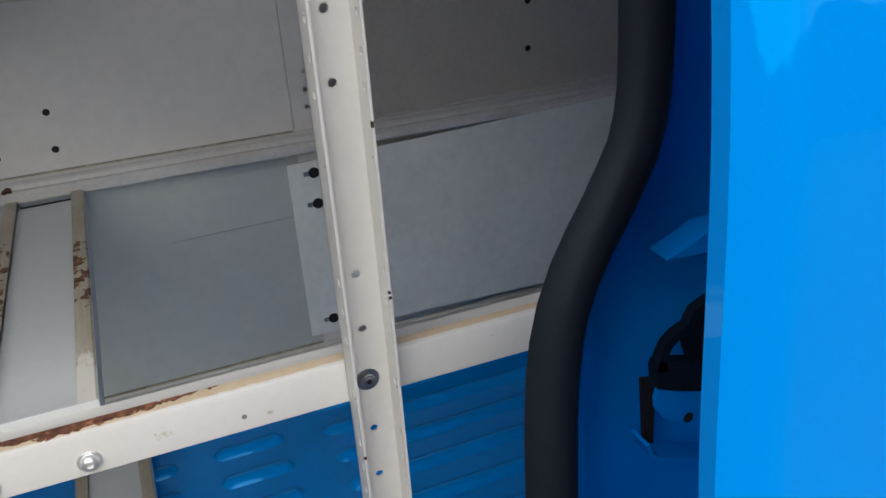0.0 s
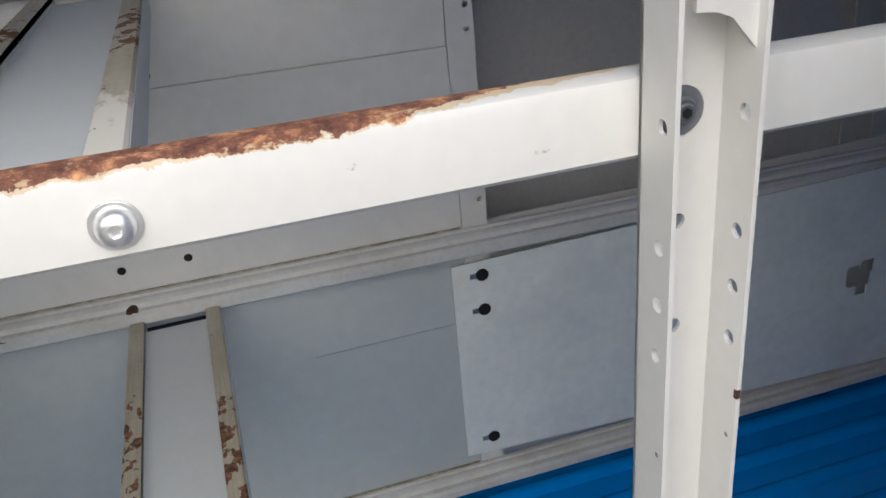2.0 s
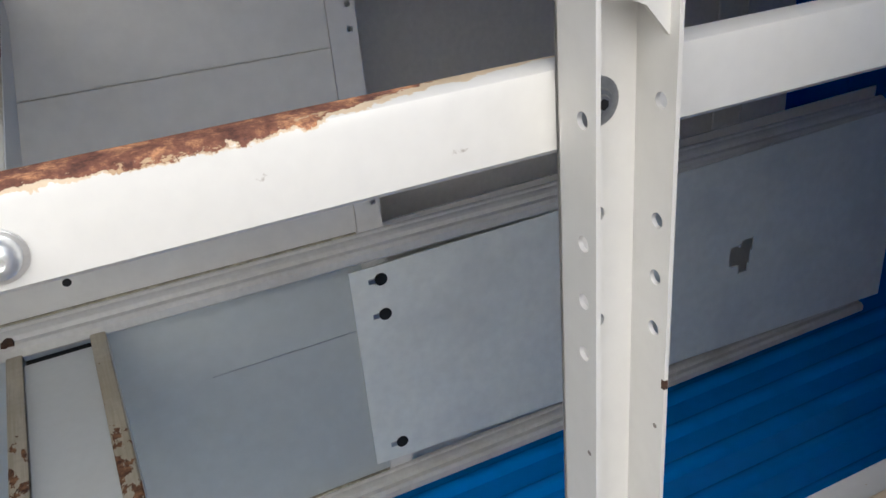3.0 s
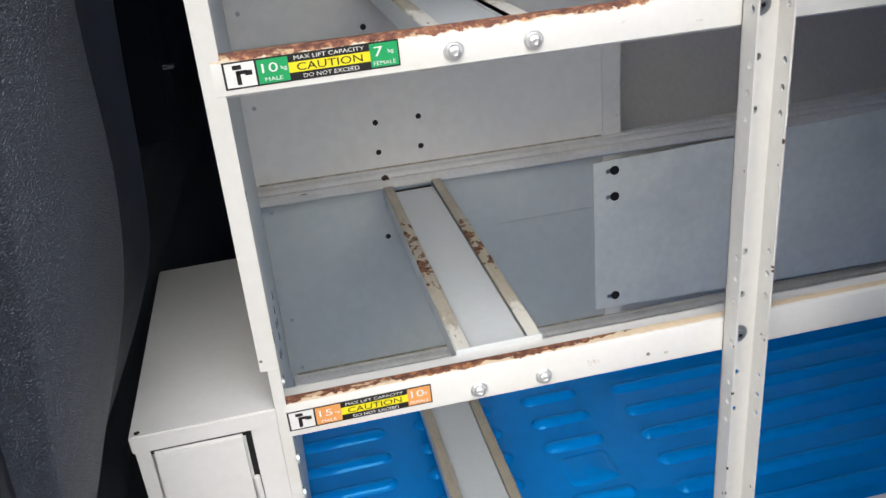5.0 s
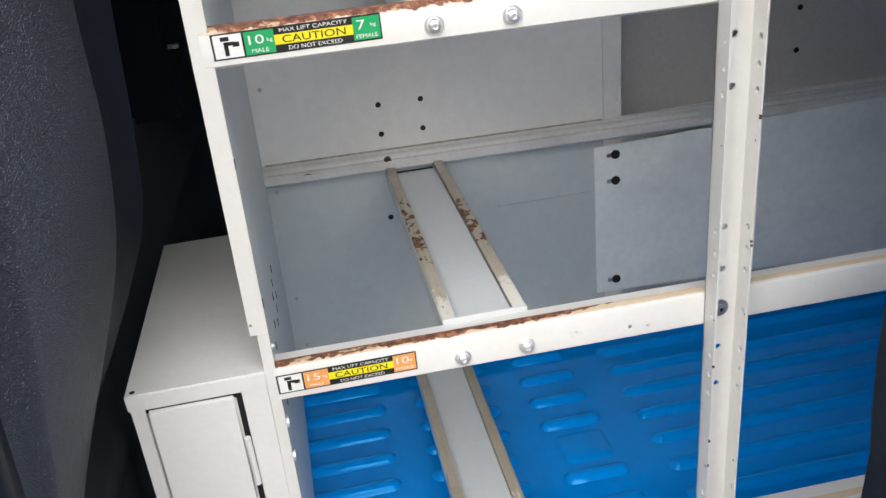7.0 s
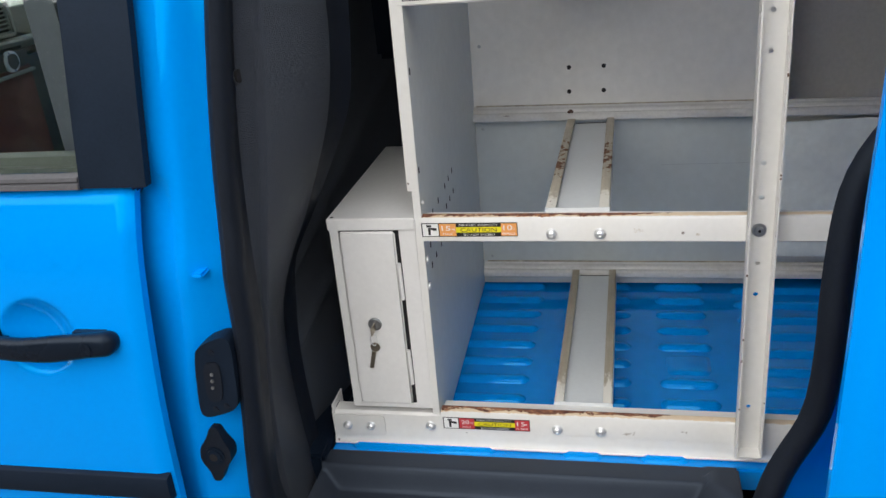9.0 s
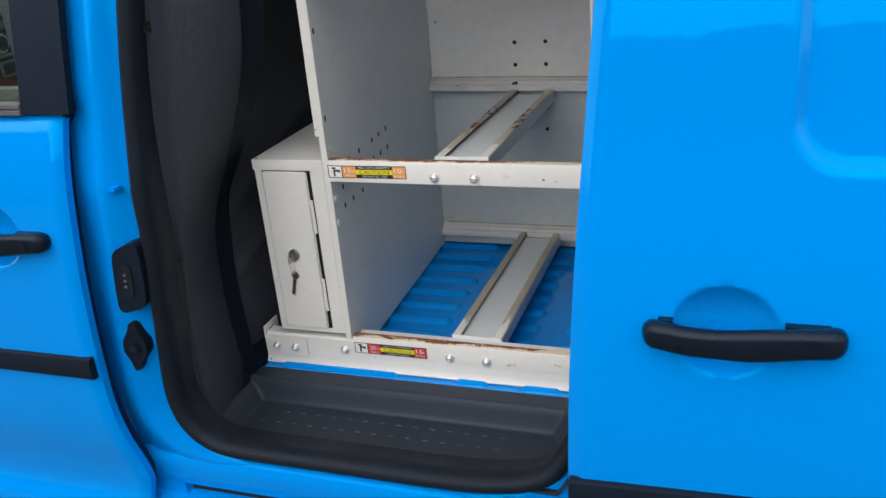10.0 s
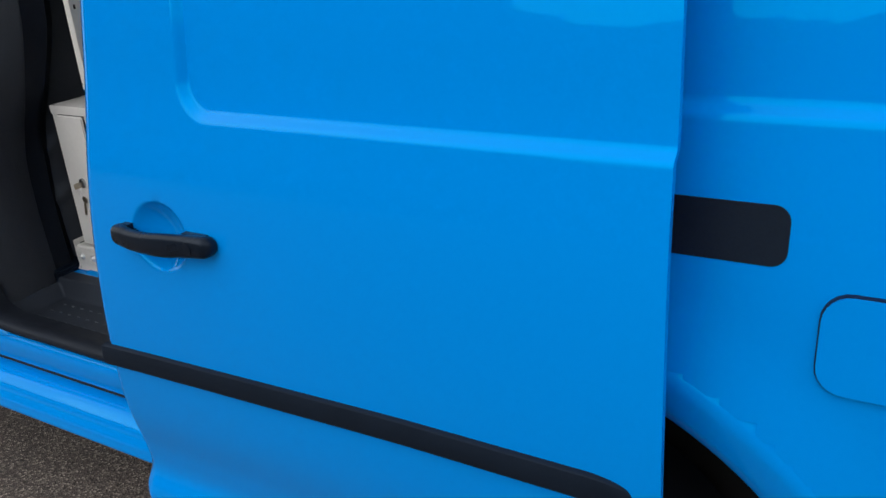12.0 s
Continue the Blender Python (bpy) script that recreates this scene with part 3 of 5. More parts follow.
def handle(cx, cz, y0, parent, length=0.214):
    """A black pull handle bridging a hollow, stepped up to a thicker block at either end."""
    vs, fs = [], []
    N, R = 60, 16
    for i in range(N + 1):
        s = 0.5 - 0.5 * math.cos(math.pi * i / N)
        x = cx - length / 2 + length * s
        out = 0.004 + 0.018 * math.sin(math.pi * min(max(s, 0.0), 1.0)) ** 0.55
        top = 0.006 * smooth((s - 0.3) / 0.4) + 0.002 * smooth((0.20 - s) / 0.05) + 0.001 * smooth((s - 0.70) / 0.05)
        low = -0.033 + 0.003 * smooth((0.25 - s) / 0.2) + 0.007 * smooth((s - 0.5) / 0.4)
        hz, zc = (top - low) / 2, cz + (top + low) / 2
        hy = 0.010 + 0.006 * (abs(2 * s - 1) ** 3)
        cap = math.sqrt(max(0.0, 1 - (1 - min(s, 1 - s) / 0.07) ** 2)) if min(s, 1 - s) < 0.07 else 1.0
        for k in range(R):
            th = 2 * math.pi * k / R
            c, q = math.cos(th), math.sin(th)
            vs.append((x, y0 - out + math.copysign(abs(c) ** 0.7, c) * hy * max(cap, 0.05), zc + math.copysign(abs(q) ** 0.7, q) * hz * max(cap, 0.05)))
    for i in range(N):
        for k in range(R):
            fs.append((i * R + k, i * R + (k + 1) % R, (i + 1) * R + (k + 1) % R, (i + 1) * R + k))
    fs += [tuple(range(R)), tuple(N * R + k for k in reversed(range(R)))]
    h = raw("door_handle", vs, fs, M_HANDLE, parent, "black plastic pull handle")
    for x0, x1, z0, z1 in ((0.035, 0.205, -0.026, 0.0015), (0.660, 0.965, -0.022, 0.0042)):
        part("handle_mount", box((cx + (x0 - 0.5) * length, y0 - 0.018, cz + z0), (cx + (x1 - 0.5) * length, y0 + 0.012, cz + z1), 0.010, 4), M_HANDLE, h)
    part("lock_cap", disc((cx + length * 0.33, y0 - 0.0285, cz - 0.010), 0.0105, 0.004, n=20, bevel=0.001), M_HANDLE, h, "round black lock cover")
    return h


handle(0.7285, 0.977, side_y(0.95) + DOOR_OUT, sliding)
sheet("inner_panel", steps((0.625, 1.45, 0.1)), steps((0.40, 1.70, 0.05)), lambda x, z: (x, side_y(z) + DOOR_OUT + 0.012 + 0.022 * smooth((z - 0.8) / 0.1), z), M_PAINT, sliding, back=(0, 0.03, 0))


def side_strip(x0, x1, z0, z1, yoff, parent, taper=False, rise=0.0):
    """A rounded black rubbing strip along a door."""
    vs, fs = [], []
    xs = steps((x0, x1 - 0.06, 0.05), (x1 - 0.06, x1, 0.005))
    prof = [(0.004, 0.0), (-0.006, 0.008), (-0.0085, 0.05), (-0.010, 0.2), (-0.0105, 0.5), (-0.010, 0.8), (-0.0085, 0.95), (-0.006, 0.992), (0.004, 1.0)]
    for x in xs:
        f = math.sqrt(max(0.0, 1 - max(0.0, (x - (x1 - 0.06)) / 0.06) ** 2)) if taper else 1.0
        f = max(f, 0.04)
        for dy, s in prof:
            z = z0 + (z1 - z0) * (0.5 + (s - 0.5) * f) + rise * min(1.0, (x - x0) / 0.6) ** 0.9
            vs.append((x, side_y(z) + yoff + dy * (f if dy < 0 else 1), z))
    P_ = len(prof)
    for i in range(len(xs) - 1):
        for k in range(P_ - 1):
            fs.append((i * P_ + k, i * P_ + k + 1, (i + 1) * P_ + k + 1, (i + 1) * P_ + k))
    fs += [tuple(range(P_)), tuple((len(xs) - 1) * P_ + k for k in reversed(range(P_)))]
    return raw("rubbing_strip", vs, fs, M_BLACK, parent, "black moulded plastic rubbing strip")


side_strip(0.533, 1.462, 0.711, 0.749, DOOR_OUT, sliding, True, 0.016)

# front door
REAR = curve([(1.186, -0.282), (1.16, -0.282), (1.08, -0.2845), (0.975, -0.287), (0.88, -0.289), (0.76, -0.2895), (0.70, -0.290), (0.65, -0.287), (0.60, -0.279), (0.55, -0.2705), (0.505, -0.265), (0.48, -0.270), (0.45, -0.270), (0.43, -0.266), (0.39, -0.262)])
COVER = curve([(1.75, -0.267), (1.34, -0.2485), (1.18, -0.2565)])


def front_face(u, z):
    x = u if u < -0.36 else -0.36 + (u + 0.36) / 0.12 * (REAR(z) + 0.36)
    y = side_y(z)
    e = max(0.0, 1 - (REAR(z) - x) / 0.022)
    y += 0.010 * e * e
    y += bowl(x, z, -0.446, 0.982, 0.058, 0.023)
    if z > 1.09:
        y += 1.3 * (z - 1.09) ** 2
    if z > 1.165:
        y += (z - 1.165) * 0.8
    return (x, y, z)


front = sheet("front_door", steps((-1.75, -0.50, 0.06), (-0.50, -0.36, 0.004), (-0.36, -0.34, 0.004), (-0.34, -0.24, 0.008)),
              steps((0.428, 0.56, 0.008), (0.56, 0.91, 0.02), (0.91, 1.05, 0.004), (1.05, 1.09, 0.02), (1.09, 1.165, 0.008), (1.165, 1.18, 0.005)),
              front_face, M_PAINT, van, back=(0, 0.014, 0), label="bright blue painted steel front door, closed")
handle(-0.429, 0.991, side_y(0.985), front)
# Navy strip painted in for the shade between front door and pillar.
sheet("edge_seal", [0, 1, 2, 3], steps((0.46, 1.75, 0.03)), lambda u, z: ((REAR if z < 1.18 else COVER)(z) - 0.029 + 0.0050 * u, side_y(z) + 0.020 + (0.006 if u in (0, 3) else 0), z), M_NAVY, front, back=(0, 0.02, 0), label="navy strip that stands for the shade between door and pillar")
side_strip(-1.75, -0.2915, 0.738, 0.777, 0.0, front)


def frame_face(u, z):
    return (COVER(z) - 0.093 * (1 - u), side_y(z) + 0.004, z)


sheet("pillar_cover", [0, 0.05, 0.3, 0.7, 0.95, 1], steps((1.178, 1.74, 0.04)), frame_face, M_BLACK, front, back=(0, 0.014, 0), label="matt black plastic pillar cover")
sheet("window_seal", steps((-1.7, -0.349, 0.1)), [1.176, 1.178, 1.184, 1.186, 1.188, 1.193, 1.195], lambda u, z: (u, side_y(z) + (0.005 if z > 1.194 or z < 1.177 else 0.003 if 1.185 < z < 1.187 else 0.0), z), M_SEAL, front, back=(0, 0.012, 0))
pane = sheet("window_pane", steps((-1.55, -0.33, 0.2)), steps((1.195, 1.72, 0.06)), lambda u, z: (u, side_y(z) + 0.014, z), M_GLASS, front, back=(0, 0.004, 0), label="clear window glass")
pane.visible_shadow = False
part("window_frame_top", box((-1.7, -0.17, 1.70), (-0.1, -0.13, 1.76), 0.01), M_BLACK, front)
part("inner_door_top", box((-1.7, -0.268, 1.06), (-0.33, -0.22, 1.209), 0.012), M_DARKDASH, front, "grey-green plastic inner door top")

# the frame of the door opening: a pressed ring of body steel round it
OPEN = path_points([(-0.135, 1.75), (-0.152, 1.55), (-0.173, 1.33), (-0.181, 1.20), (-0.183, 1.07), (-0.188, 0.945), (-0.198, 0.86), (-0.208, 0.76), (-0.212, 0.66), (-0.196, 0.603), (-0.155, 0.565), (-0.09, 0.553), (0.1, 0.552), (0.33, 0.553),
                    (0.45, 0.568), (0.505, 0.63), (0.540, 0.73), (0.576, 0.815), (0.587, 0.89), (0.590, 1.0), (0.600, 1.10), (0.617, 1.15), (0.644, 1.19), (0.669, 1.233), (0.680, 1.30), (0.690, 1.5), (0.70, 1.75)], 150)


def open_y(k):
    s = k / (len(OPEN) - 1)
    x, z = OPEN[k]
    left = smooth((0.40 - s) / 0.06)
    right = smooth((s - 0.55) / 0.12)
    y = -0.283 - 0.006 * left + 0.055 * right
    lean = max(0.0, z - 1.05) * 0.2 * left + max(0.0, z - 0.95) * 0.16 * right
    return y + lean


def normal_at(k):
    a, c = OPEN[max(k - 1, 0)], OPEN[min(k + 1, len(OPEN) - 1)]
    d = (c - a).normalized()
    return Vector((d.y, -d.x))


def ring(name, offsets, material, parent, label="", ks=None):
    """Carries a line of (outward distance, y) offsets round the opening."""
    ks = ks or range(len(OPEN))
    vs, fs = [], []
    P_ = len(offsets(0))
    for k in ks:
        o = normal_at(k)
        for d, dy in offsets(k):
            q = OPEN[k] + o * d
            vs.append((q.x, open_y(k) + dy + 0.06 * smooth((0.515 - q.y) / 0.03), q.y))
    for i in range(len(list(ks)) - 1):
        for j in range(P_ - 1):
            fs.append((i * P_ + j, i * P_ + j + 1, (i + 1) * P_ + j + 1, (i + 1) * P_ + j))
    return raw(name, vs, fs, material, parent, label, 50)


def along(k):
    return k / (len(OPEN) - 1)


def frame_section(k):
    s = along(k)
    low = smooth((s - 0.37) / 0.06) * smooth((0.60 - s) / 0.05)
    right = smooth((s - 0.60) / 0.06)
    f = 1 - 0.82 * low
    g = f * (1 + 0.2 * right)
    left = smooth((0.40 - s) / 0.04)
    c = 0.050 + 0.022 * smooth((1.15 - OPEN[k].y) / 0.35)
    up = smooth((OPEN[k].y - 1.15) / 0.06)
    jamb = [(-0.002, 0.024), (0.004, 0.021), (0.012, 0.018), (0.030, 0.010), (c - 0.010, -0.004), (c, -0.008), (c + 0.010, -0.006 - 0.003 * up), (c + 0.03, 0.002 - 0.010 * up), (c + 0.055, 0.010 - 0.014 * up), (c + 0.085, 0.014 - 0.014 * up)]
    rest = [(-0.002, 0.010), (0.004, 0.003 + 0.01 * right + 0.004 * low), (0.012 * f, 0.018 * right + 0.006 * low), (0.030 * g, -0.005 + 0.045 * right), (0.044 * g, -0.006 + 0.062 * right), (0.056 * g, -0.003 + 0.068 * right),
            (0.075 * g, 0.004 + 0.066 * right), (0.105 * g, 0.006 + 0.064 * right + 0.01 * low), (0.15 * g, 0.008 + 0.04 * right + 0.02 * low), (0.165 * g, 0.008 - 0.02 * right + 0.03 * low)]
    return [(a[0] + (b_[0] - a[0]) * left, a[1] + (b_[1] - a[1]) * left) for a, b_ in zip(rest, jamb)]


ring("door_frame", frame_section, M_PAINT, van, "bright blue painted door frame")


def lip_section(k):
    right = smooth((along(k) - 0.60) / 0.06)
    w = 0.85 + 0.22 * right
    e = 0.004 * smooth((0.36 - along(k)) / 0.06)
    return [(0.004 - e, 0.006), (0.001 - e, -0.006), (-0.006 * w - e, -0.014 * w), (-0.016 * w, -0.017 * w), (-0.026 * w, -0.011 * w), (-0.031 * w, 0.002 - 0.004 * right), (-0.032 * w, 0.016 - 0.015 * right), (-0.024 * w, 0.030 - 0.028 * right), (-0.020 * w, 0.06 - 0.05 * right)]


ring("door_seal", lip_section, M_RUBBER, van, "thick black rubber door seal")

# sill with the slot of the lower door track
SILL = [(-0.276, 0.545), (-0.284, 0.540), (-0.290, 0.530), (-0.291, 0.515), (-0.290, 0.4805), (-0.289, 0.4785), (-0.2885, 0.4775), (-0.288, 0.4600), (-0.2895, 0.4550), (-0.300, 0.4525), (-0.311, 0.448), (-0.319, 0.441), (-0.3245, 0.434),
        (-0.3290, 0.428), (-0.3315, 0.420), (-0.3330, 0.415), (-0.3375, 0.409), (-0.3410, 0.402), (-0.3430, 0.394), (-0.3425, 0.3905), (-0.3455, 0.387), (-0.3450, 0.378), (-0.338, 0.371), (-0.30, 0.366)]


def sill_face(x, i):
    y, z = SILL[i]
    if i in (6, 7):
        y += 0.072 * smooth((x + 0.2265) / 0.004)
    return (x, y, z)


sheet("sill", steps((-1.9, -0.30, 0.2), (-0.30, -0.23, 0.008), (-0.23, -0.222, 0.0005), (-0.222, -0.16, 0.01), (-0.16, 0.86, 0.1)), list(range(len(SILL))), sill_face, M_PAINT, van, back=(0, 0.02, 0), label="bright blue painted ribbed sill", angle=55)
# Black block put in for the shade under the slot's lip.
part("track_recess", box((-0.2215, -0.274, 0.440), (0.86, -0.2175, 0.4772)), M_VOID, van, "black block standing for the shade inside the lower door track")

# rear quarter panel
ARCH = (1.26, 0.37, 0.472)


def quarter_face(x, z):
    y = side_y(z) + 0.014 * smooth((z - 1.164) / 0.016)
    d = math.hypot(x - ARCH[0], z - ARCH[1])
    y -= 0.016 * smooth((0.64 - d) / 0.14)
    return (x, y, z)


quarter = sheet("rear_quarter_panel", steps((0.74, 2.35, 0.022)), steps((0.34, 1.15, 0.022), (1.15, 1.20, 0.005), (1.20, 1.75, 0.03)), quarter_face, M_PAINT, van, back=(0, 0.012, 0),
                label="bright blue painted rear quarter panel", keep=lambda p: math.hypot(p.x - ARCH[0], p.z - ARCH[1]) > 0.538)


def arch_face(a, i):
    d, dy = [(0.472, 0.05), (0.472, 0.006), (0.475, 0.0015), (0.490, -0.004), (0.520, -0.0120), (0.531, -0.0142), (0.540, -0.0120), (0.552, -0.0075), (0.575, -0.0020)][i]
    z = ARCH[1] + d * math.sin(a)
    x = ARCH[0] + d * math.cos(a)
    return (x, quarter_face(x, max(z, 0.35))[1] + dy + 0.012, z)


sheet("wheel_arch_lip", steps((radians(-3), radians(183), radians(3))), list(range(9)), arch_face, M_PAINT, quarter, back=(0, 0.003, 0), label="blue flared wheel arch lip")
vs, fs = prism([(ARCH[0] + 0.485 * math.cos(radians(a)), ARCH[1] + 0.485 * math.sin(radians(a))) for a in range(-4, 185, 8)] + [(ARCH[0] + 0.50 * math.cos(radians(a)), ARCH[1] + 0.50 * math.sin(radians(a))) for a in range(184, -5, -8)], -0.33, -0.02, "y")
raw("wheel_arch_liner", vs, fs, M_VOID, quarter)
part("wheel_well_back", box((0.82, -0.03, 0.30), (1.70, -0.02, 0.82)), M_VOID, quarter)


def rounded(x0, x1, z0, z1, r, n=6, round_left=True):
    pts = []
    for cx, cz, a0, on in ((x1 - r, z1 - r, 0, True), (x0 + r, z1 - r, 90, round_left), (x0 + r, z0 + r, 180, round_left), (x1 - r, z0 + r, 270, True)):
        if on:
            pts += [(cx + r * math.cos(radians(a0 + 90 * i / n)), cz + r * math.sin(radians(a0 + 90 * i / n))) for i in range(n + 1)]
        else:
            pts.append((x0, z1 if a0 == 90 else z0))
    return pts


def pressed(name, outline, y_off, t, material, parent, label=""):
    """A flat piece with that outline, following the body side."""
    vs, fs = prism(outline, 0, t, "y")
    vs = [(x, side_y(z) + y_off + y, z) for x, y, z in vs]
    return raw(name, vs, fs, material, parent, label)


pressed("track_cover", rounded(0.95, 1.590, 1.008, 1.076, 0.018, round_left=False), -0.001, 0.012, M_BLACK, quarter, "black plastic middle track cover")
pressed("track_cover_rim", rounded(0.95, 1.592, 1.006, 1.078, 0.02, round_left=False), 0.002, 0.004, M_RUBBER, quarter)
# Navy plate behind the flap draws the shade of its joint.
pressed("fuel_flap_gap", rounded(1.6295, 1.8135, 0.8735, 0.9905, 0.031), -0.0050, 0.012, M_NAVY, quarter)
pressed("fuel_flap", rounded(1.6315, 1.8115, 0.8755, 0.9885, 0.030), -0.008, 0.012, M_PAINT, quarter, "bright blue rounded fuel filler flap")


def wheel(cx, cz):
    r0 = []
    prof = [(-0.31, 0.20), (-0.315, 0.215), (-0.318, 0.26), (-0.310, 0.305), (-0.295, 0.316), (-0.20, 0.318), (-0.13, 0.316), (-0.115, 0.30), (-0.112, 0.21)]
    vs, fs = [], []
    N = 40
    for i in range(N):
        a = 2 * math.pi * i / N
        vs += [(cx + r * math.cos(a), y, cz + r * math.sin(a)) for y, r in prof]
    P_ = len(prof)
    for i in range(N):
        for k in range(P_):
            fs.append((i * P_ + k, i * P_ + (k + 1) % P_, ((i + 1) % N) * P_ + (k + 1) % P_, ((i + 1) % N) * P_ + k))
    w = raw("rear_wheel", vs, fs, M_RUBBER, van, "black road tyre")
    part("rim", disc((cx, -0.29, cz), 0.20, 0.12, n=32, bevel=0.01), M_DULLZINC, w)


wheel(ARCH[0] - 0.01, 0.318)


def nose_face(u, v):
    """Bonnet and wings, closing the body ahead of the cab."""
    x = -1.92 - 0.95 * u
    half = 0.86 - 0.10 * u * u
    y = 0.55 + half * math.sin(math.pi / 2 * v)
    edge = abs(v)
    z = 1.12 - 0.16 * u - 0.10 * u ** 4 - 0.05 * edge ** 4
    if edge > 0.999:
        z -= 0.02
    return (x, y, z)


nose = sheet("bonnet", steps((0, 1, 0.1)), steps((-1, 1, 0.1)), nose_face, M_PAINT, van, back=(0, 0, -0.02), label="plain blue bonnet")
part("front_panel", box((-2.88, -0.20, 0.34), (-2.80, 1.30, 0.88), 0.03, 3), M_PAINT, nose)
for y0 in (-0.31, 1.385):
    part("front_wing", box((-2.86, y0, 0.72), (-1.90, y0 + 0.03, 1.06), 0.012), M_PAINT, nose)
screen = raw("windscreen", [(-1.92, -0.22, 1.13), (-1.92, 1.32, 1.13), (-1.40, 1.22, 1.80), (-1.40, -0.12, 1.80), (-1.93, -0.22, 1.13), (-1.93, 1.32, 1.13), (-1.41, 1.22, 1.80), (-1.41, -0.12, 1.80)],
             [(0, 1, 2, 3), (7, 6, 5, 4), (0, 4, 5, 1), (1, 5, 6, 2), (2, 6, 7, 3), (3, 7, 4, 0)], M_GLASS, van, "clear windscreen glass")
screen.visible_shadow = False
for y0 in (-0.235, 1.285):
    pillar = part("windscreen_pillar", box((-0.035, y0, 0.0), (0.035, y0 + 0.05, 1.0), 0.008), M_PAINT, van)
    for v in pillar.data.vertices:
        s_ = v.co.z
        v.co.x, v.co.y, v.co.z = v.co.x - 1.935 + 0.52 * s_, v.co.y + (0.10 if y0 < 0 else -0.05) * s_, 1.10 + 0.71 * s_
rear_tyre = [o for o in van.children if o.name == "rear_wheel"][0]
for name, dx, dy in (("front_wheel", -3.60, 0.0), ("front_wheel", -3.60, 1.50), ("rear_wheel", 0.0, 1.50)):
    w = again(rear_tyre, (dx, dy, 0), van)
    w.name = name

# shell: roof, far side, ends, floor pan
sheet("upper_side", steps((-1.9, 2.35, 0.3)), steps((1.745, 1.83, 0.02)), lambda u, z: (u, side_y(z), z), M_PAINT, van, back=(0, 0.03, 0))
part("roof", box((-1.4, -0.14, 1.80), (2.4, 1.45, 1.83), 0.01), M_PAINT, van)
# Dark board added to keep the far wall's blue bounce off the bulkhead.
part("dark_lining", box((-0.36, 1.36, 0.55), (0.0, 1.39, 1.79)), M_LINING, van)
# Unseen block added beneath the van to darken the ground there.
part("underbody", box((-1.9, -0.02, 0.25), (0.75, 1.1, 0.345), 0.02), M_VOID, van, "unseen dark block that keeps light off the ground below")
part("far_side", box((-0.36, 1.40, 0.35), (2.4, 1.44, 1.80), 0.01), M_PAINT, van)
part("far_door", box((-1.9, 1.40, 0.35), (-0.362, 1.44, 1.16), 0.01), M_PAINT, van)
far_pane = part("far_window", box((-1.50, 1.415, 1.16), (-0.362, 1.420, 1.73)), M_GLASS, van, "clear window glass")
far_pane.visible_shadow = False
part("far_window_frame", box((-1.45, 1.40, 1.72), (-0.362, 1.44, 1.80), 0.01), M_PAINT, van)
part("rear_end", box((2.36, -0.25, 0.35), (2.40, 1.40, 1.80), 0.01), M_PAINT, van)


def bulkhead_face(u, z):
    """Moulded lining that leaves the pillar at a slant and runs across behind the rack, with a raised field and two slanting folds."""
    y = -0.04 + u * 0.60
    x = -0.262 + 0.085 * smooth(u / 0.75) + 0.20 * max(0.0, u - 0.72)
    x += 0.010 * smooth((u - 0.10) / 0.04) - 0.008 * smooth((u - 0.34) / 0.05)
    for z0 in (0.82, 0.945, 1.26, 1.44):
        x += 0.009 * math.exp(-((z - z0 - 0.35 * (u - 0.3)) / 0.014) ** 2)
    return (x, y, z)


sheet("bulkhead", steps((0, 0.5, 0.02), (0.5, 1.6, 0.05)), steps((0.5, 1.6, 0.012), (1.6, 1.80, 0.05)), bulkhead_face, M_LINING, van, back=(-0.01, 0, 0), label="black moulded plastic lining behind the cab", angle=60)
part("lining_rib", box((-0.19, 0.445, 1.17), (-0.078, 0.475, 1.42), 0.012), M_BLACK, van)
clip = part("lining_clip", box((-0.0765, 0.436, 1.272), (-0.068, 0.446, 1.278), 0.001, 1), M_DULLZINC, van, "small pale forked clip on the dark lining")
for z0 in (1.2722, 1.2758):
    part("prong", box((-0.0830, 0.438, z0), (-0.0755, 0.443, z0 + 0.0020)), M_DULLZINC, clip)
part("bulkhead_core", box((-0.42, -0.22, 0.40), (-0.36, 1.40, 1.80), 0.01), M_LINING, van)
part("cab_floor", box((-1.9, -0.25, 0.40), (-0.40, 1.40, 0.44)), M_BLACK, van)
part("cab_front", box((-1.95, -0.25, 0.40), (-1.90, 1.40, 1.15)), M_BLACK, van)

# dashboard seen through the front window
dash = part("dashboard", box((-1.86, -0.18, 0.75), (-1.245, 1.35, 1.195), 0.04, 4), M_DARKDASH, van, "grey-green plastic dashboard")


def dash_rise(y):
    """The dashboard swells towards its middle."""
    return 0.034 * (0.55 - abs(0.55 - y)) if y > 0 else 0.0


DASH_Y = steps((-0.15, 1.30, 0.05))
sheet("dash_front", DASH_Y, [0, 0.25, 0.5, 0.75, 1], lambda y, v: (-1.232 + 0.014 * v * (1 - v) - 0.02 * v * v, y, 1.192 + 0.082 * v + dash_rise(y)), M_DARKDASH, dash, back=(-0.03, 0, 0), label="dark upper dashboard front")
# The top's pale colour carries the sheen of the sky on it.
sheet("dash_top", DASH_Y, [0, 0.08, 0.2, 0.6, 1], lambda y, v: (-1.250 - 0.62 * v, y, 1.274 + dash_rise(y) + 0.010 * smooth(v / 0.15)), M_DASH, dash, back=(0, 0, -0.02), label="grey-green dashboard top, paled for the sky's sheen")
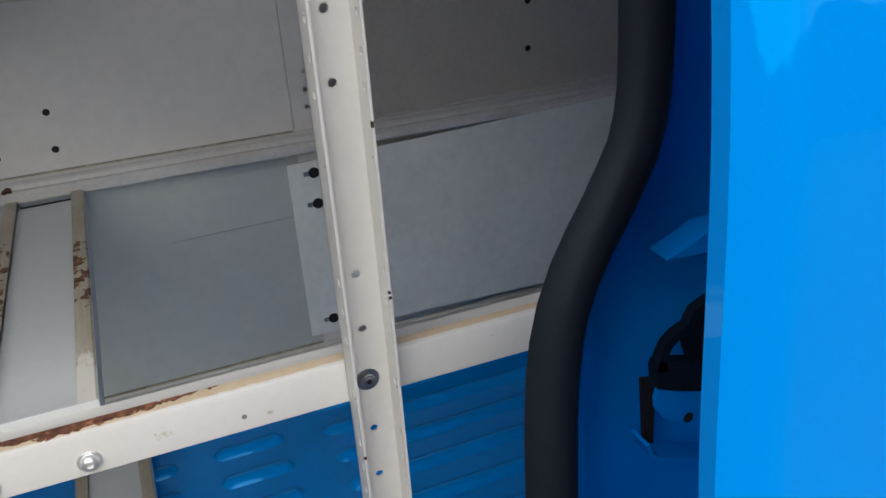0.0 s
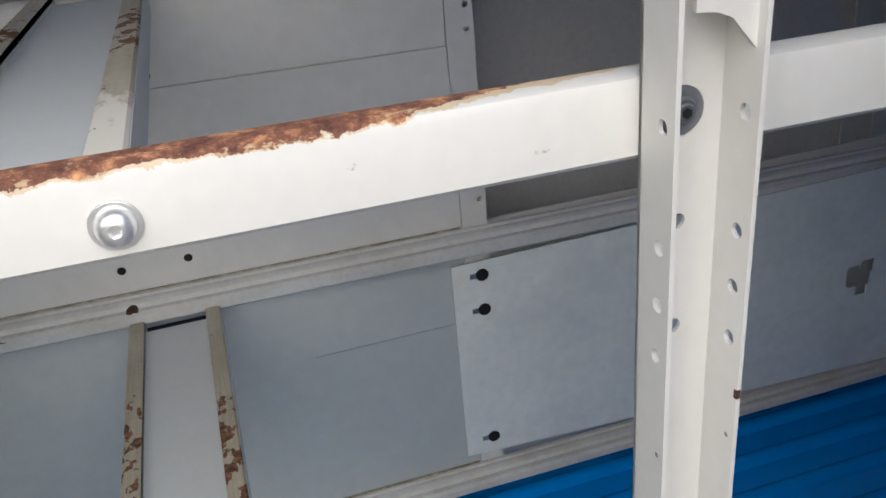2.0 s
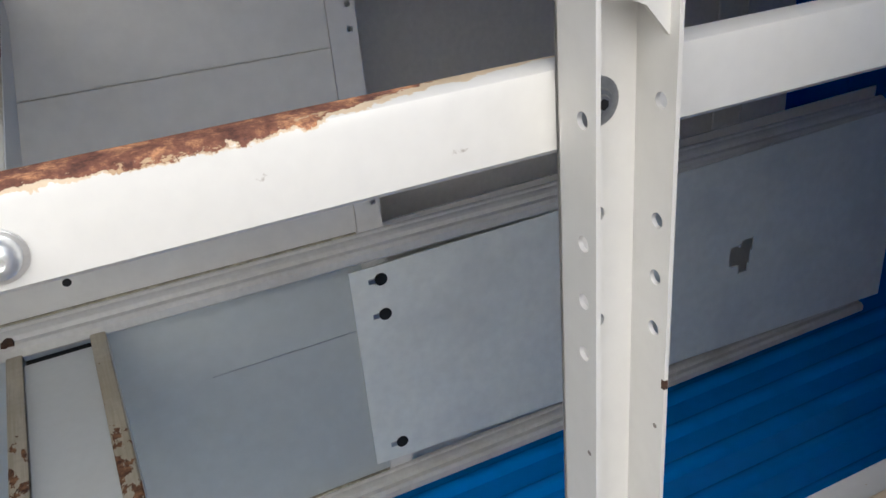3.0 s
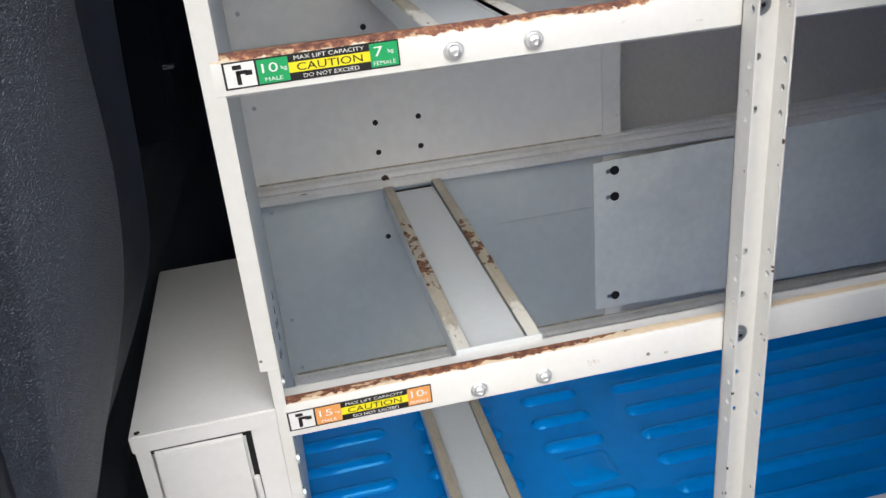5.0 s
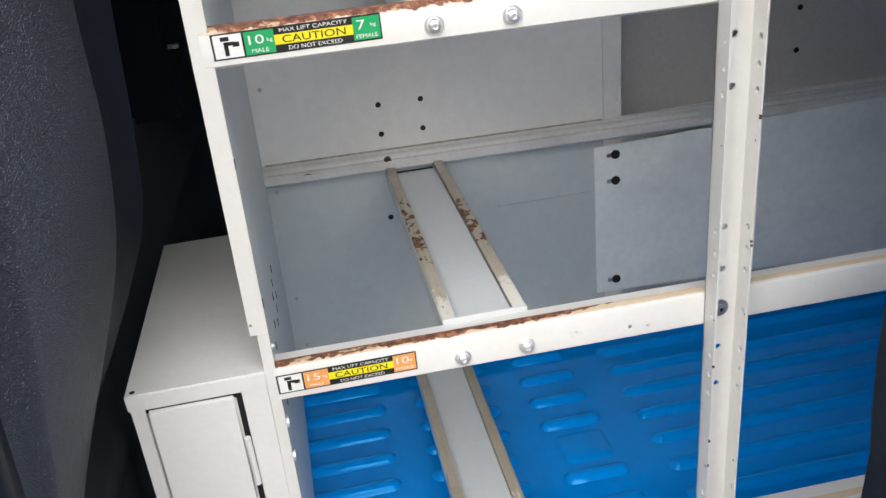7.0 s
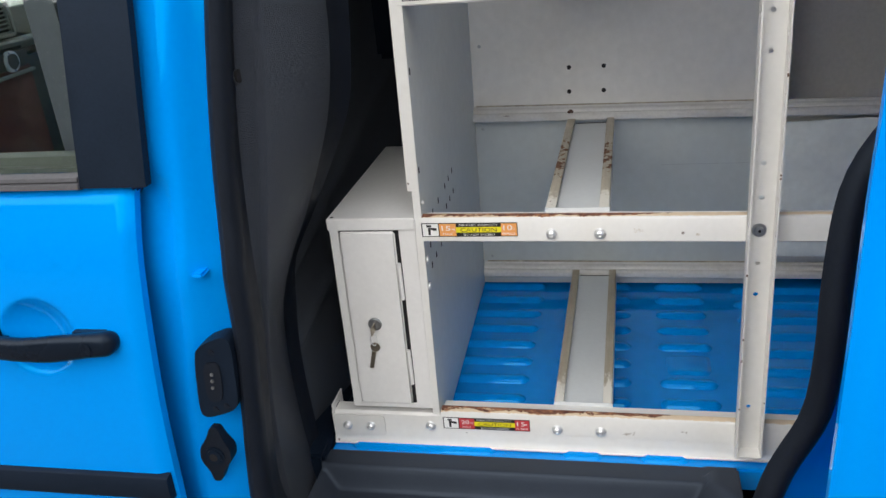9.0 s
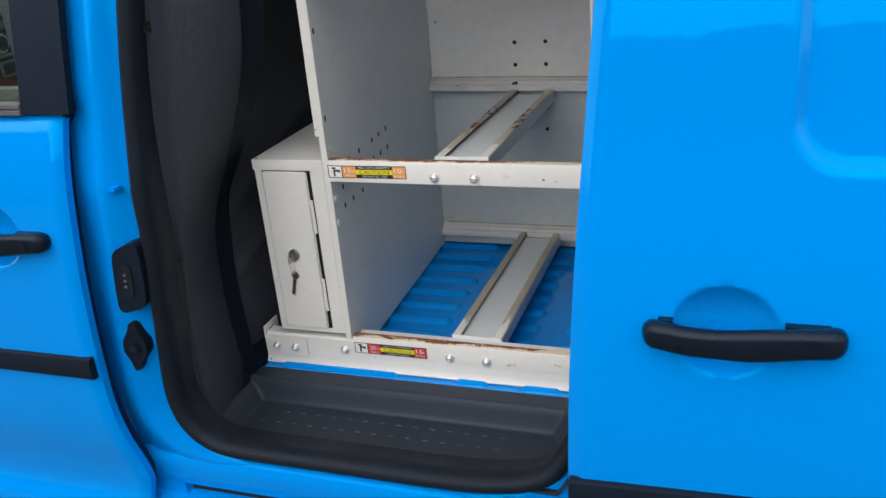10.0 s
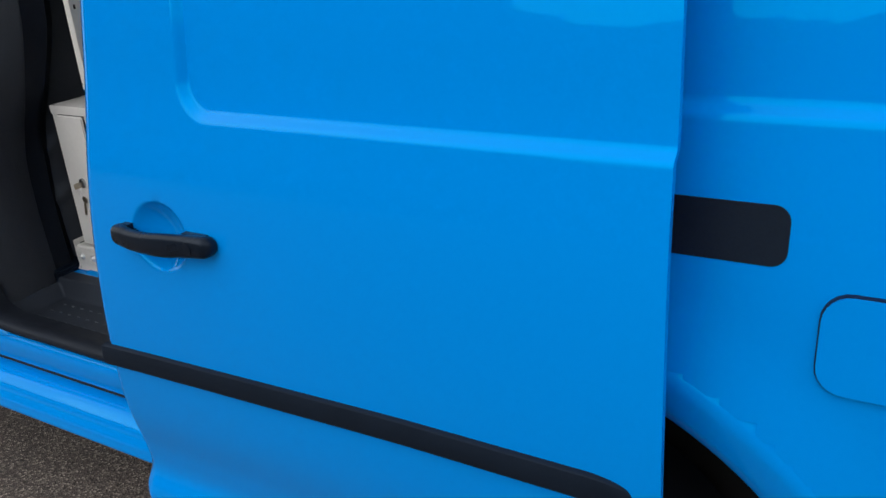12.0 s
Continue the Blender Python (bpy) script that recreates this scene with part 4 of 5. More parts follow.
sheet("dash_edge", DASH_Y, [0, 1, 2, 3, 4], lambda y, k: (-1.235 + (0.012, 0.028, 0.030, 0.026, 0.0)[k], y, 1.191 + dash_rise(y) + (0.008, 0.006, 0.0, -0.006, -0.022 - 0.02 * smooth(1 - y / 0.3))[k]), M_DASH, dash, back=(-0.02, 0, 0), label="pale grey-green dashboard edge")


def skewed(bm, y0, y1):
    """Leans the outer end of a vent outwards at its top."""
    for v in bm.verts:
        v.co.y -= (v.co.z - 1.215) * 0.75 * max(0.0, 1 - (v.co.y - y0) / (y1 - y0))
        v.co.z += 0.012
    return bm


for y0 in (0.352, 0.575):
    y1 = y0 + 0.19
    vent = part("vent", skewed(box((-1.245, y0 + 0.018, 1.219), (-1.2065, y1 - 0.018, 1.281), 0.001), y0, y1), M_VOID, dash, "dark air vent with pale slats")
    for name, a, c in (("vent_rim", (y0, 1.207), (y1, 1.220)), ("vent_rim", (y0, 1.280), (y1, 1.290)), ("vent_rim", (y0, 1.207), (y0 + 0.02, 1.290)), ("vent_rim", (y1 - 0.016, 1.207), (y1, 1.290))):
        part(name, skewed(box((-1.24, a[0], a[1]), (-1.199, c[0], c[1]), 0.004), y0, y1), M_DASH, vent, "pale grey-green vent rim")
    for i in range(5):
        part("vent_slat", skewed(box((-1.222, y0 + 0.02, 1.228 + i * 0.0105), (-1.200, y1 - 0.016, 1.2312 + i * 0.0105)), y0, y1), M_DASH, vent)
part("control_panel", box((-1.24, 0.385, 1.135), (-1.207, 0.80, 1.193), 0.012), M_DARKDASH, dash)
for i in range(2):
    part("control_line", box((-1.21, 0.50 + 0.01 * i, 1.199 + 0.006 * i), (-1.203, 0.66, 1.2015 + 0.006 * i), 0.0008, 1), M_DASH, dash)
for y0 in (0.522, 0.62, 0.72):
    knob = part("round_control", disc((-1.199, y0, 1.160), 0.0235, 0.016, "x", 24, 0.004), M_DARKDASH, dash)
    part("control_ring", disc((-1.201, y0, 1.160), 0.027, 0.012, "x", 28, 0.002), M_ZINC, knob, "bright ring round the control")
part("lower_lip", box((-1.24, 0.42, 1.122), (-1.200, 0.80, 1.130), 0.003), M_DASH, dash)
part("console", box((-1.30, 0.378, 0.45), (-1.212, 0.80, 1.146), 0.008), M_RED, dash, "brown-red lined centre console")
part("gear_surround", box((-1.213, 0.50, 1.070), (-1.204, 0.60, 1.112), 0.004), M_DASH, dash, "pale frame round a dark switch panel")
part("switch_panel", box((-1.210, 0.506, 1.075), (-1.202, 0.594, 1.107), 0.002), M_DARKDASH, dash)
part("glove_box", box((-1.27, -0.12, 0.86), (-1.225, 0.365, 1.168), 0.012), M_DARKDASH, dash)

# load floor: pressed blue sheet with rounded ribs
FLOOR_Z = 0.572
part("side_lining", box((-0.36, -0.06, 0.45), (-0.196, 1.40, 0.585), 0.006), M_BLACK, van)
floor = part("load_floor", box((-0.194, -0.0245, 0.53), (2.36, 1.40, FLOOR_Z), 0.003), M_FLOOR, van, "glossy blue painted ribbed steel load floor", 30)


def rib(x0, x1, y, w=0.036, h=0.011, corner=0.0):
    vs, fs = [], []
    levels = [(0.0, 0.0), (0.004, 0.35), (0.009, 0.8), (0.014, 1.0)]
    N = 8
    loops = []
    for inset, up in levels:
        r = w / 2 - inset * 1.05
        loop = []
        if corner:
            k, ins = corner, inset * 1.05
            for cx, cy, a0 in ((x1 - k, y + w / 2 - k, 0), (x0 + k, y + w / 2 - k, 90), (x0 + k, y - w / 2 + k, 180), (x1 - k, y - w / 2 + k, 270)):
                for i in range(5):
                    a = radians(a0 + 22.5 * i)
                    loop.append((cx + (k - ins) * math.cos(a), cy + (k - ins) * math.sin(a), FLOOR_Z - 0.002 + up * h))
            loops.append(loop)
            continue
        for cx, a0 in ((x1 - w / 2, -90), (x0 + w / 2, 90)):
            for i in range(N + 1):
                a = radians(a0 + 180 * i / N)
                loop.append((cx + r * math.cos(a), y + r * math.sin(a), FLOOR_Z - 0.002 + up * h))
        loops.append(loop)
    for lp in loops:
        vs += lp
    M_ = len(loops[0])
    for j in range(len(loops) - 1):
        for i in range(M_):
            fs.append((j * M_ + i, j * M_ + (i + 1) % M_, (j + 1) * M_ + (i + 1) % M_, (j + 1) * M_ + i))
    fs.append(tuple((len(loops) - 1) * M_ + i for i in range(M_)))
    return raw("floor_rib", vs, fs, M_FLOOR, floor, "", 60)


PITCH = 0.0675
for x0, x1, ph in ((-0.03, 0.140, 0.017), (0.185, 0.337, 0.017), (0.385, 0.497, 0.017), (0.552, 2.25, 0.0)):
    first = None
    for i in range(9):
        y = 0.07 + ph + i * PITCH
        if 0.38 < x0 < 0.39 and i in (3,):
            continue
        if first is None:
            first = rib(x0, x1, y)
            y_first = y
        else:
            again(first, (0, y - y_first, 0), floor)
rib(0.398, 0.490, 0.290, 0.080, 0.006, 0.018)
for x0, x1 in ((-0.16, 0.105), (0.215, 0.290), (0.345, 0.43), (0.55, 0.65)):
    rib(x0, x1, -0.006, 0.03, 0.008)

# black step tray inside the opening
STEP_L, STEP_R = -0.200, 0.500


def tray(u, v):
    x, y = u, v
    z = 0.528 + 0.044 * smooth((y + 0.080) / 0.020) + 0.034 * smooth((-0.210 - y) / 0.05)
    bend = 0.03 * smooth((y + 0.14) / 0.07) ** 2
    z = max(z, 0.528 + 0.034 * smooth((STEP_L + 0.035 - x) / 0.035), 0.528 + 0.060 * smooth((x - STEP_R + 0.055 + bend) / 0.05))
    curl = 0.03 * smooth((x - 0.36) / 0.06)
    if x < 0.42:
        z += 0.0035 * math.exp(-((y + 0.192 - curl) / 0.004) ** 2)
    if y > -0.045:
        z = min(z, 0.574)
    return (x, y, z)


step = sheet("step_tray", steps((STEP_L, STEP_L + 0.13, 0.006), (STEP_L + 0.13, STEP_R - 0.16, 0.05), (STEP_R - 0.16, STEP_R, 0.006)), steps((-0.272, -0.022, 0.0035)), tray, M_TRAY, van,
             back=(0, 0, -0.006), label="black moulded plastic entry step", angle=60)
tread = None
for y in (-0.107, -0.142, -0.175):
    for c in range(15):
        x = -0.138 + c * 0.0335 + (y + 0.107) * 0.06
        if tread is None:
            tread = part("tread_dash", box((x, y, 0.5265), (x + 0.0105, y + 0.0022, 0.5294), 0.0006, 1), M_LINING, step)
            first_at = (x, y)
        else:
            again(tread, (x - first_at[0], y - first_at[1], 0), step)

# grained pillar trim, between the seal and the bulkhead
TRIM_A = curve([(1.78, -0.133), (1.55, -0.152), (1.33, -0.173), (1.2, -0.181), (1.07, -0.183), (0.945, -0.188), (0.86, -0.198), (0.76, -0.208), (0.64, -0.212), (0.5, -0.21)])
TRIM_B = curve([(1.78, -0.02), (1.42, -0.072), (1.29, -0.078), (1.20, -0.094), (1.10, -0.130), (1.04, -0.155), (0.97, -0.190), (0.9, -0.216), (0.8, -0.228), (0.64, -0.226), (0.5, -0.215)])


def trim_face(u, z):
    lean = max(0.0, z - 1.05) * 0.2
    ax, ay = TRIM_A(z) + 0.014, -0.266 + lean
    bx, by = TRIM_B(z), -0.055
    if u <= 1:
        s = u
        x = ax + (bx - ax) * s + 0.012 * math.sin(math.pi * s) - 0.007 * (1 - smooth((s - 0.255) / 0.03)) - 0.008 * math.exp(-((s - 0.06) / 0.04) ** 2)
        return (x, ay + (by - ay) * s, z)
    s = u - 1
    return (bx - 0.09 * smooth(s), by + 0.05 * math.sin(s * 1.57), z)


sheet("trim_border", steps((0, 0.09, 0.015)), steps((0.50, 1.78, 0.03)), trim_face, M_RUBBER, van, back=(-0.004, 0.0, 0), label="smooth dark border of the pillar trim", angle=60)
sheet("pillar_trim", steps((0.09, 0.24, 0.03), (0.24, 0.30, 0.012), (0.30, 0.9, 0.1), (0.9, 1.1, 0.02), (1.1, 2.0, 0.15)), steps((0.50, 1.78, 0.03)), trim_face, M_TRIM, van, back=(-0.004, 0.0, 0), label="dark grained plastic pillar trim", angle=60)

TRIM_C = curve([(1.78, -0.005), (1.55, -0.040), (1.376, -0.057), (1.279, -0.065), (1.196, -0.079), (1.145, -0.101), (1.08, -0.134), (1.005, -0.174), (0.953, -0.203), (0.85, -0.222), (0.5, -0.222)])


def trim_back(u, z):
    """Smooth return of the trim, running on from its grained face and then turning away."""
    bx, cx = TRIM_B(z) - 0.001, TRIM_C(z)
    if u <= 1:
        return (bx + (cx - bx) * u - 0.004 * math.sin(math.pi * u), -0.054 + 0.054 * u, z)
    return (cx - 0.05 * (u - 1), 0.05 * smooth(u - 1), z)


sheet("trim_return", steps((0, 1, 0.2), (1, 2, 0.34)), steps((0.50, 1.78, 0.03)), trim_back, M_RUBBER, van, back=(-0.004, 0.0, 0), label="smooth dark plastic return of the pillar trim", angle=60)

for u, z in ((0.24, 0.901),):
    p = trim_face(u, z)
    part("trim_screw", disc((p[0] + 0.002, p[1], z), 0.0065, 0.005, "x", 18, 0.0015), M_BLACK, van)
    part("screw_hole", disc((p[0] + 0.0024, p[1], z), 0.004, 0.003, "x", 14), M_VOID, van)

p = trim_face(0.13, 1.288)
plug = part("trim_plug", disc((p[0] + 0.001, p[1], p[2]), 0.0098, 0.006, "x", 28, 0.0015), M_LINING, van, "round dark plug in the trim border")
part("plug_recess", disc((p[0] + 0.0025, p[1] - 0.001, p[2] + 0.0012), 0.0086, 0.004, "x", 24), M_VOID, plug)

# fittings on the pillar
def eased(outline, times=2):
    """A closed outline with its corners cut round."""
    for _ in range(times):
        out = []
        for i, p in enumerate(outline):
            q = outline[(i + 1) % len(outline)]
            out += [(p[0] * 0.8 + q[0] * 0.2, p[1] * 0.8 + q[1] * 0.2), (p[0] * 0.2 + q[0] * 0.8, p[1] * 0.2 + q[1] * 0.8)]
        outline = out
    return outline


PY = -0.300
latch = raw("latch_plate", *prism(eased([(-0.240, 0.945), (-0.226, 0.958), (-0.194, 0.971), (-0.183, 0.962), (-0.190, 0.866), (-0.202, 0.853), (-0.242, 0.840), (-0.252, 0.850)]), PY - 0.008, PY + 0.02, "y"), M_BLACK, van, "black plastic contact plate on the pillar")
raw("latch_insert", *prism(eased([(-0.230, 0.930), (-0.204, 0.934), (-0.210, 0.872), (-0.234, 0.868)]), PY - 0.0105, PY - 0.006, "y"), M_RUBBER, latch)
for i in range(3):
    part("contact_pin", disc((-0.2185 - i * 0.0015, PY - 0.0125, 0.914 - i * 0.0105), 0.0024, 0.004, n=10), M_DULLZINC, latch)
for x, z in ((-0.214, 0.947), (-0.226, 0.856), (-0.209, 0.862)):
    part("plate_screw", disc((x, PY - 0.0095, z), 0.0048, 0.003, n=16, bevel=0.001), M_RUBBER, latch)
stop = raw("bump_stop", *prism(eased([(-0.251, 0.816), (-0.240, 0.813), (-0.236, 0.796), (-0.227, 0.775), (-0.230, 0.756), (-0.243, 0.741), (-0.250, 0.722), (-0.263, 0.720), (-0.266, 0.738), (-0.277, 0.756), (-0.274, 0.778), (-0.260, 0.796)]), PY + 0.004, PY + 0.026, "y"), M_RUBBER, van, "black rubber door stop on the pillar")
part("stop_ring", disc((-0.252, PY - 0.002, 0.767), 0.0145, 0.010, n=24, bevel=0.003), M_BLACK, stop)
part("stop_hole", disc((-0.252, PY - 0.0026, 0.767), 0.0062, 0.002, n=16), M_VOID, stop)
part("pressed_tab", box((-0.224, PY + 0.001, 1.051), (-0.207, PY + 0.03, 1.0575), 0.003), M_PAINT, van)

# door arm in its pocket behind the opening
arm = raw("door_arm", *prism([(0.669, 1.066), (0.671, 1.071), (0.83, 1.027), (0.83, 0.996), (0.690, 1.041), (0.671, 1.049)], -0.196, -0.186, "y"), M_BLACK, van, "black door arm with a curved hook")
raw("arm_hook", *prism(ribbon([(0.671, 1.062), (0.671, 1.074), (0.675, 1.084), (0.683, 1.091), (0.692, 1.0945), (0.697, 1.105), (0.710, 1.111), (0.84, 1.125)], -0.007), -0.196, -0.188, "y"), M_BLACK, arm)
raw("arm_web", *prism([(0.700, 1.100), (0.84, 1.116), (0.84, 1.02), (0.703, 1.055), (0.696, 1.075)], -0.187, -0.184, "y"), M_BLACK, arm)
raw("roller_bracket", *prism([(0.674, 1.047), (0.672, 1.038), (0.673, 1.029), (0.678, 1.021), (0.688, 1.014), (0.83, 0.960), (0.83, 1.002)], -0.194, -0.189, "y"), M_PAINT, arm, "blue steel roller bracket")
part("bracket_hole", disc((0.701, -0.1945, 1.013), 0.0042, 0.002), M_VOID, arm)
# Black wedge painted for the shade down the pocket's left side.
raw("pocket_shadow_gap", *prism([(0.672, 1.044), (0.684, 1.041), (0.686, 0.981), (0.677, 0.985)], -0.175, -0.172, "y"), M_VOID, arm)
raw("pocket_floor", *prism(ribbon([(0.670, 0.998), (0.674, 0.987), (0.686, 0.979), (0.84, 0.925)], -0.003), -0.192, -0.172, "y"), M_PAINT, arm, "blue pressed pocket lip")
raw("pillar_ledge", *prism([(0.676, 1.146), (0.84, 1.138), (0.84, 1.162), (0.708, 1.160), (0.694, 1.153)], -0.191, -0.170, "y"), M_PAINT, arm, "blue pressed ledge on the pillar")

# ---------------------------------------------------------------- shelving rack
rack = thing("shelving_rack", (0.25, 0.3, 0.58), "worn white powder-coated steel van shelving, rusty along its rails", "shelving")
RAISE = (0.604, 0.967, 1.331)   # lower edges of the front rails
HIGH = {0.604: 0.044, 0.967: 0.043, 1.331: 0.0365}
RX0, RX1 = 0.010, 1.48
M_RAIL = {}
for name, z0 in zip(("low", "mid", "high"), RAISE):
    m = mat("rusty_white_rail_" + name, WHITE, 0.36, var=0.03, scale=6, fine=100, bump=0.04, bscale=400, stain=(0.66, 0.61, 0.50), stain_amt=0.22)
    chipped(m, 34, 0.055)
    chipped(m, 85, 0.03, (0.50, 0.39, 0.22))
    for x, dz, rx, rz in {"low": ((0.33, 0.012, 0.02, 0.008), (0.42, 0.020, 0.012, 0.006)), "mid": ((0.345, 0.021, 0.010, 0.010), (0.43, 0.012, 0.008, 0.005)), "high": ((0.38, 0.018, 0.004, 0.004), (0.455, 0.010, 0.008, 0.0025))}[name]:
        smudge(m, x, z0 + dz, rx, rz, (0.44, 0.37, 0.26) if name == "mid" else (0.24, 0.19, 0.13))
    if name == "high":
        M_RAIL[z0] = edge_rust(m, z0 + HIGH[z0], -0.0045, -0.0032, 0.022, 0.020, 0.45, rust=(0.25, 0.105, 0.068))
    else:
        M_RAIL[z0] = edge_rust(m, z0 + HIGH[z0], 0.0020 if name == "mid" else 0.0, 0.0055, 0.034, 0.020, 0.42, 0.0, 0.12 if name == "mid" else 0.3)


def rail_outline(z0, h, t=0.002):
    top = z0 + h
    line = [(0.018, z0 + 0.001), (0.003, z0 + 0.0005), (0.0, z0 + 0.003), (0.0, top - 0.005), (0.0015, top - 0.0015), (0.005, top), (0.0155, top), (0.0175, top - 0.002), (0.0182, top - 0.009), (0.021, top - 0.0095), (0.044, top - 0.0095), (0.046, top - 0.012), (0.046, z0 + 0.012)]
    return ribbon(line, -t)


def dip(x):
    """The rack stands a touch low towards the rear."""
    return 0.0018 - 0.0078 * x


def front_rail(z0):
    vs, fs = prism(rail_outline(z0, HIGH[z0]), RX0, RX1)
    vs = [(x, y, z + dip(x)) for x, y, z in vs]
    return raw("front_rail", vs, fs, M_RAIL[z0], rack, "white steel front rail with a rusted top edge", 30)


rails = {z0: front_rail(z0) for z0 in RAISE}
vs, fs = prism(ribbon([(-0.006, 0.5765), (-0.003, 0.5775), (-0.0008, 0.582), (0.0010, 0.590), (0.0012, 0.636), (0.005, 0.640), (0.03, 0.640)], -0.0025), -0.192, RX1)
base_rail = raw("base_rail", vs, fs, M_WHITE, rack, "white steel base angle along the floor edge", 30)


M_GRIME = mat("olive_grime", (0.36, 0.33, 0.25), 0.9, var=0.5, scale=40, fine=200)


def back_rail(dz, slope):
    """A stepped rail along the back, a little low towards the rear, with a line of dirt above it."""
    line = [(0.598, 0.987), (0.596, 0.989), (0.596, 0.997), (0.599, 1.000), (0.607, 1.0005), (0.609, 1.006), (0.612, 1.008), (0.618, 1.0085), (0.620, 1.011), (0.6245, 1.0115)]
    vs, fs = prism(ribbon([(y, z + dz) for y, z in line], 0.002), -0.006, 1.50)
    rail = raw("back_rail", [(x, y, z + slope * x) for x, y, z in vs], fs, M_DIRTY, rack, "grubby off-white steel back rail", 30)
    dirt = part("dirt_line", box((0.0, 0.6215, 1.0120 + dz), (0.603, 0.6255, 1.0150 + dz), 0.0008, 1), M_GRIME, rail)
    for v in dirt.data.vertices:
        v.co.z += slope * v.co.x


for dz, slope in ((-0.371, -0.005), (0.006, -0.015), (0.367, -0.012)):
    back_rail(dz, slope)


def channel(dz, y0=0.0455):
    """A shallow channel from front to back: a white trough between two worn lips."""
    zt = 1.0065 + dz
    y1 = 0.600
    vs, fs = prism([(0.2050, zt - 0.0125), (0.2990, zt - 0.0125), (0.2990, zt - 0.0095), (0.2050, zt - 0.0095)], y0, y1 - 0.014, "y")
    body = raw("cross_channel", vs, fs, M_CHAN, rack, "white steel cross channel with worn rusty lips")
    for x0, x1, xo in ((0.2025, 0.2185, 0.2025), (0.2855, 0.3015, 0.3015)):
        line = [(x1 if xo == x0 else x0, zt - 0.006), (x1 if xo == x0 else x0, zt - 0.001), (x1 + (-0.0015 if xo == x0 else 0) if xo == x0 else x0 + 0.0015, zt), (xo + (0.0015 if xo == x0 else -0.0015), zt), (xo, zt - 0.0015), (xo, zt - 0.003)]
        out = ribbon(line, 0.0018 if xo == x0 else -0.0018)
        vs, fs = prism(out, y0, y1, "y")
        vs = [(x, y, z - 0.013 * (y - 0.04) / 0.55) for x, y, z in vs]
        raw("channel_lip", vs, fs, M_TAN if dz > -0.1 else M_TAN_PLAIN, body, "cream lip with brown rust patches" if dz > -0.1 else "grubby cream lip")
    # Black strip put in for the shade at the channel's back end.
    part("channel_gap", box((0.2195, 0.584, zt - 0.034), (0.2845, 0.599, zt - 0.0245)), M_VOID, body)
    for v in body.data.vertices:
        v.co.z -= 0.013 * (v.co.y - 0.04) / 0.55
    part("channel_end", box((0.2022, y0 - 0.001, zt - 0.026), (0.3018, y0 + 0.0012, zt + 0.0002), 0.0004, 1), M_CHAN, body)
    for xo in (0.2020, 0.2995):
        vs, fs = prism([(xo, zt - 0.028), (xo + 0.0025, zt - 0.028), (xo + 0.0025, zt - 0.0025), (xo, zt - 0.0025)], y0, y1, "y")
        vs = [(x, y, z - 0.013 * (y - 0.04) / 0.55) for x, y, z in vs]
        raw("channel_side", vs, fs, M_CHAN, body)
    for x0 in (0.2165, 0.2855):
        vs, fs = prism([(x0, zt - 0.014), (x0 + 0.002, zt - 0.014), (x0 + 0.002, zt - 0.0015), (x0, zt - 0.0015)], y0, y1, "y")
        vs = [(x, y, z - 0.013 * (y - 0.04) / 0.55) for x, y, z in vs]
        raw("channel_wall", vs, fs, M_CHAN, body)
    return body


channel(-0.362)
channel(0.0)
channel(0.357, 0.0195)

# upright post: an open channel with holes through web and flanges
PX0, PX1, PYW, PYF = 0.4978, 0.5368, -0.0006, -0.0275
group = []
for zc in (0.625, 0.988, 1.349):
    group += [zc + d for d in (-0.105, -0.079, -0.052, 0.0, 0.052, 0.079, 0.105) if zc + d > 0.6]
side_holes = [(0.0088, z, 0.0036) for z in group]
side_holes = sorted(side_holes, key=lambda h: h[1])
post_l = perforated("post_flange", PYW - PYF, 0.598, 1.76, side_holes, lambda u, v, d: (PX0 + d, PYF + u, v), 0.0022, M_WHITE, rack, "white steel upright flange with holes")
again(post_l, (PX1 - PX0 - 0.0022, 0, 0), rack)
web_holes = [(0.0180, z, 0.0037) for z in (0.681, 0.882, 0.934, 1.037, 1.089, 1.246, 1.299, 1.400, 1.452, 1.60)]
perforated("post_web", PX1 - PX0, 0.578, 1.76, web_holes, lambda u, v, d: (PX0 + u, PYW - d, v), 0.0022, M_WHITE, rack, "white steel upright web with holes")
vs, fs = prism([(PX0 + 0.002, PYW), (PX1 - 0.002, PYW), (PX1 - 0.002, PYF), (PX0 + 0.002, PYF)], 0.5982, 0.6002, "z")
raw("post_foot", vs, fs, M_WHITE, rack)
# knocks in the paint along the edges of the post
rnd = random.Random(11)
for k in range(11):
    z = rnd.uniform(0.62, 1.62)
    x, w = rnd.choice(((PX0, 0.0022), (PX1 - 0.0022, 0.0022)))
    h = rnd.uniform(0.0012, 0.005)
    part("paint_chip", box((x - 0.0002, PYF - 0.0002, z), (x + w * rnd.uniform(0.5, 1.1), PYF + rnd.uniform(0.0008, 0.0025), z + h)), M_RUSTSPOT, rack)
# small folded bracket clipped on the post
pts = [(0.508, 1.392), (0.508, 1.407), (0.5135, 1.409), (0.517, 1.407), (0.524, 1.413), (0.532, 1.425), (0.5385, 1.43), (0.5385, 1.371), (0.533, 1.377), (0.5235, 1.388), (0.517, 1.391)]
vs, fs = prism(pts, -0.0225, -0.020, "y")
raw("clip_bracket", vs, fs, M_WHITE, rack, "small folded white steel clip bracket")

# end panel of grey sheet, set slightly askew, with a white front flange in two widths
END_Y1 = 0.622


def end_x(y, z):
    """Inner face of the end panel."""
    return 0.0125 - 0.0266 * y + 0.016 * (z - 1.0)


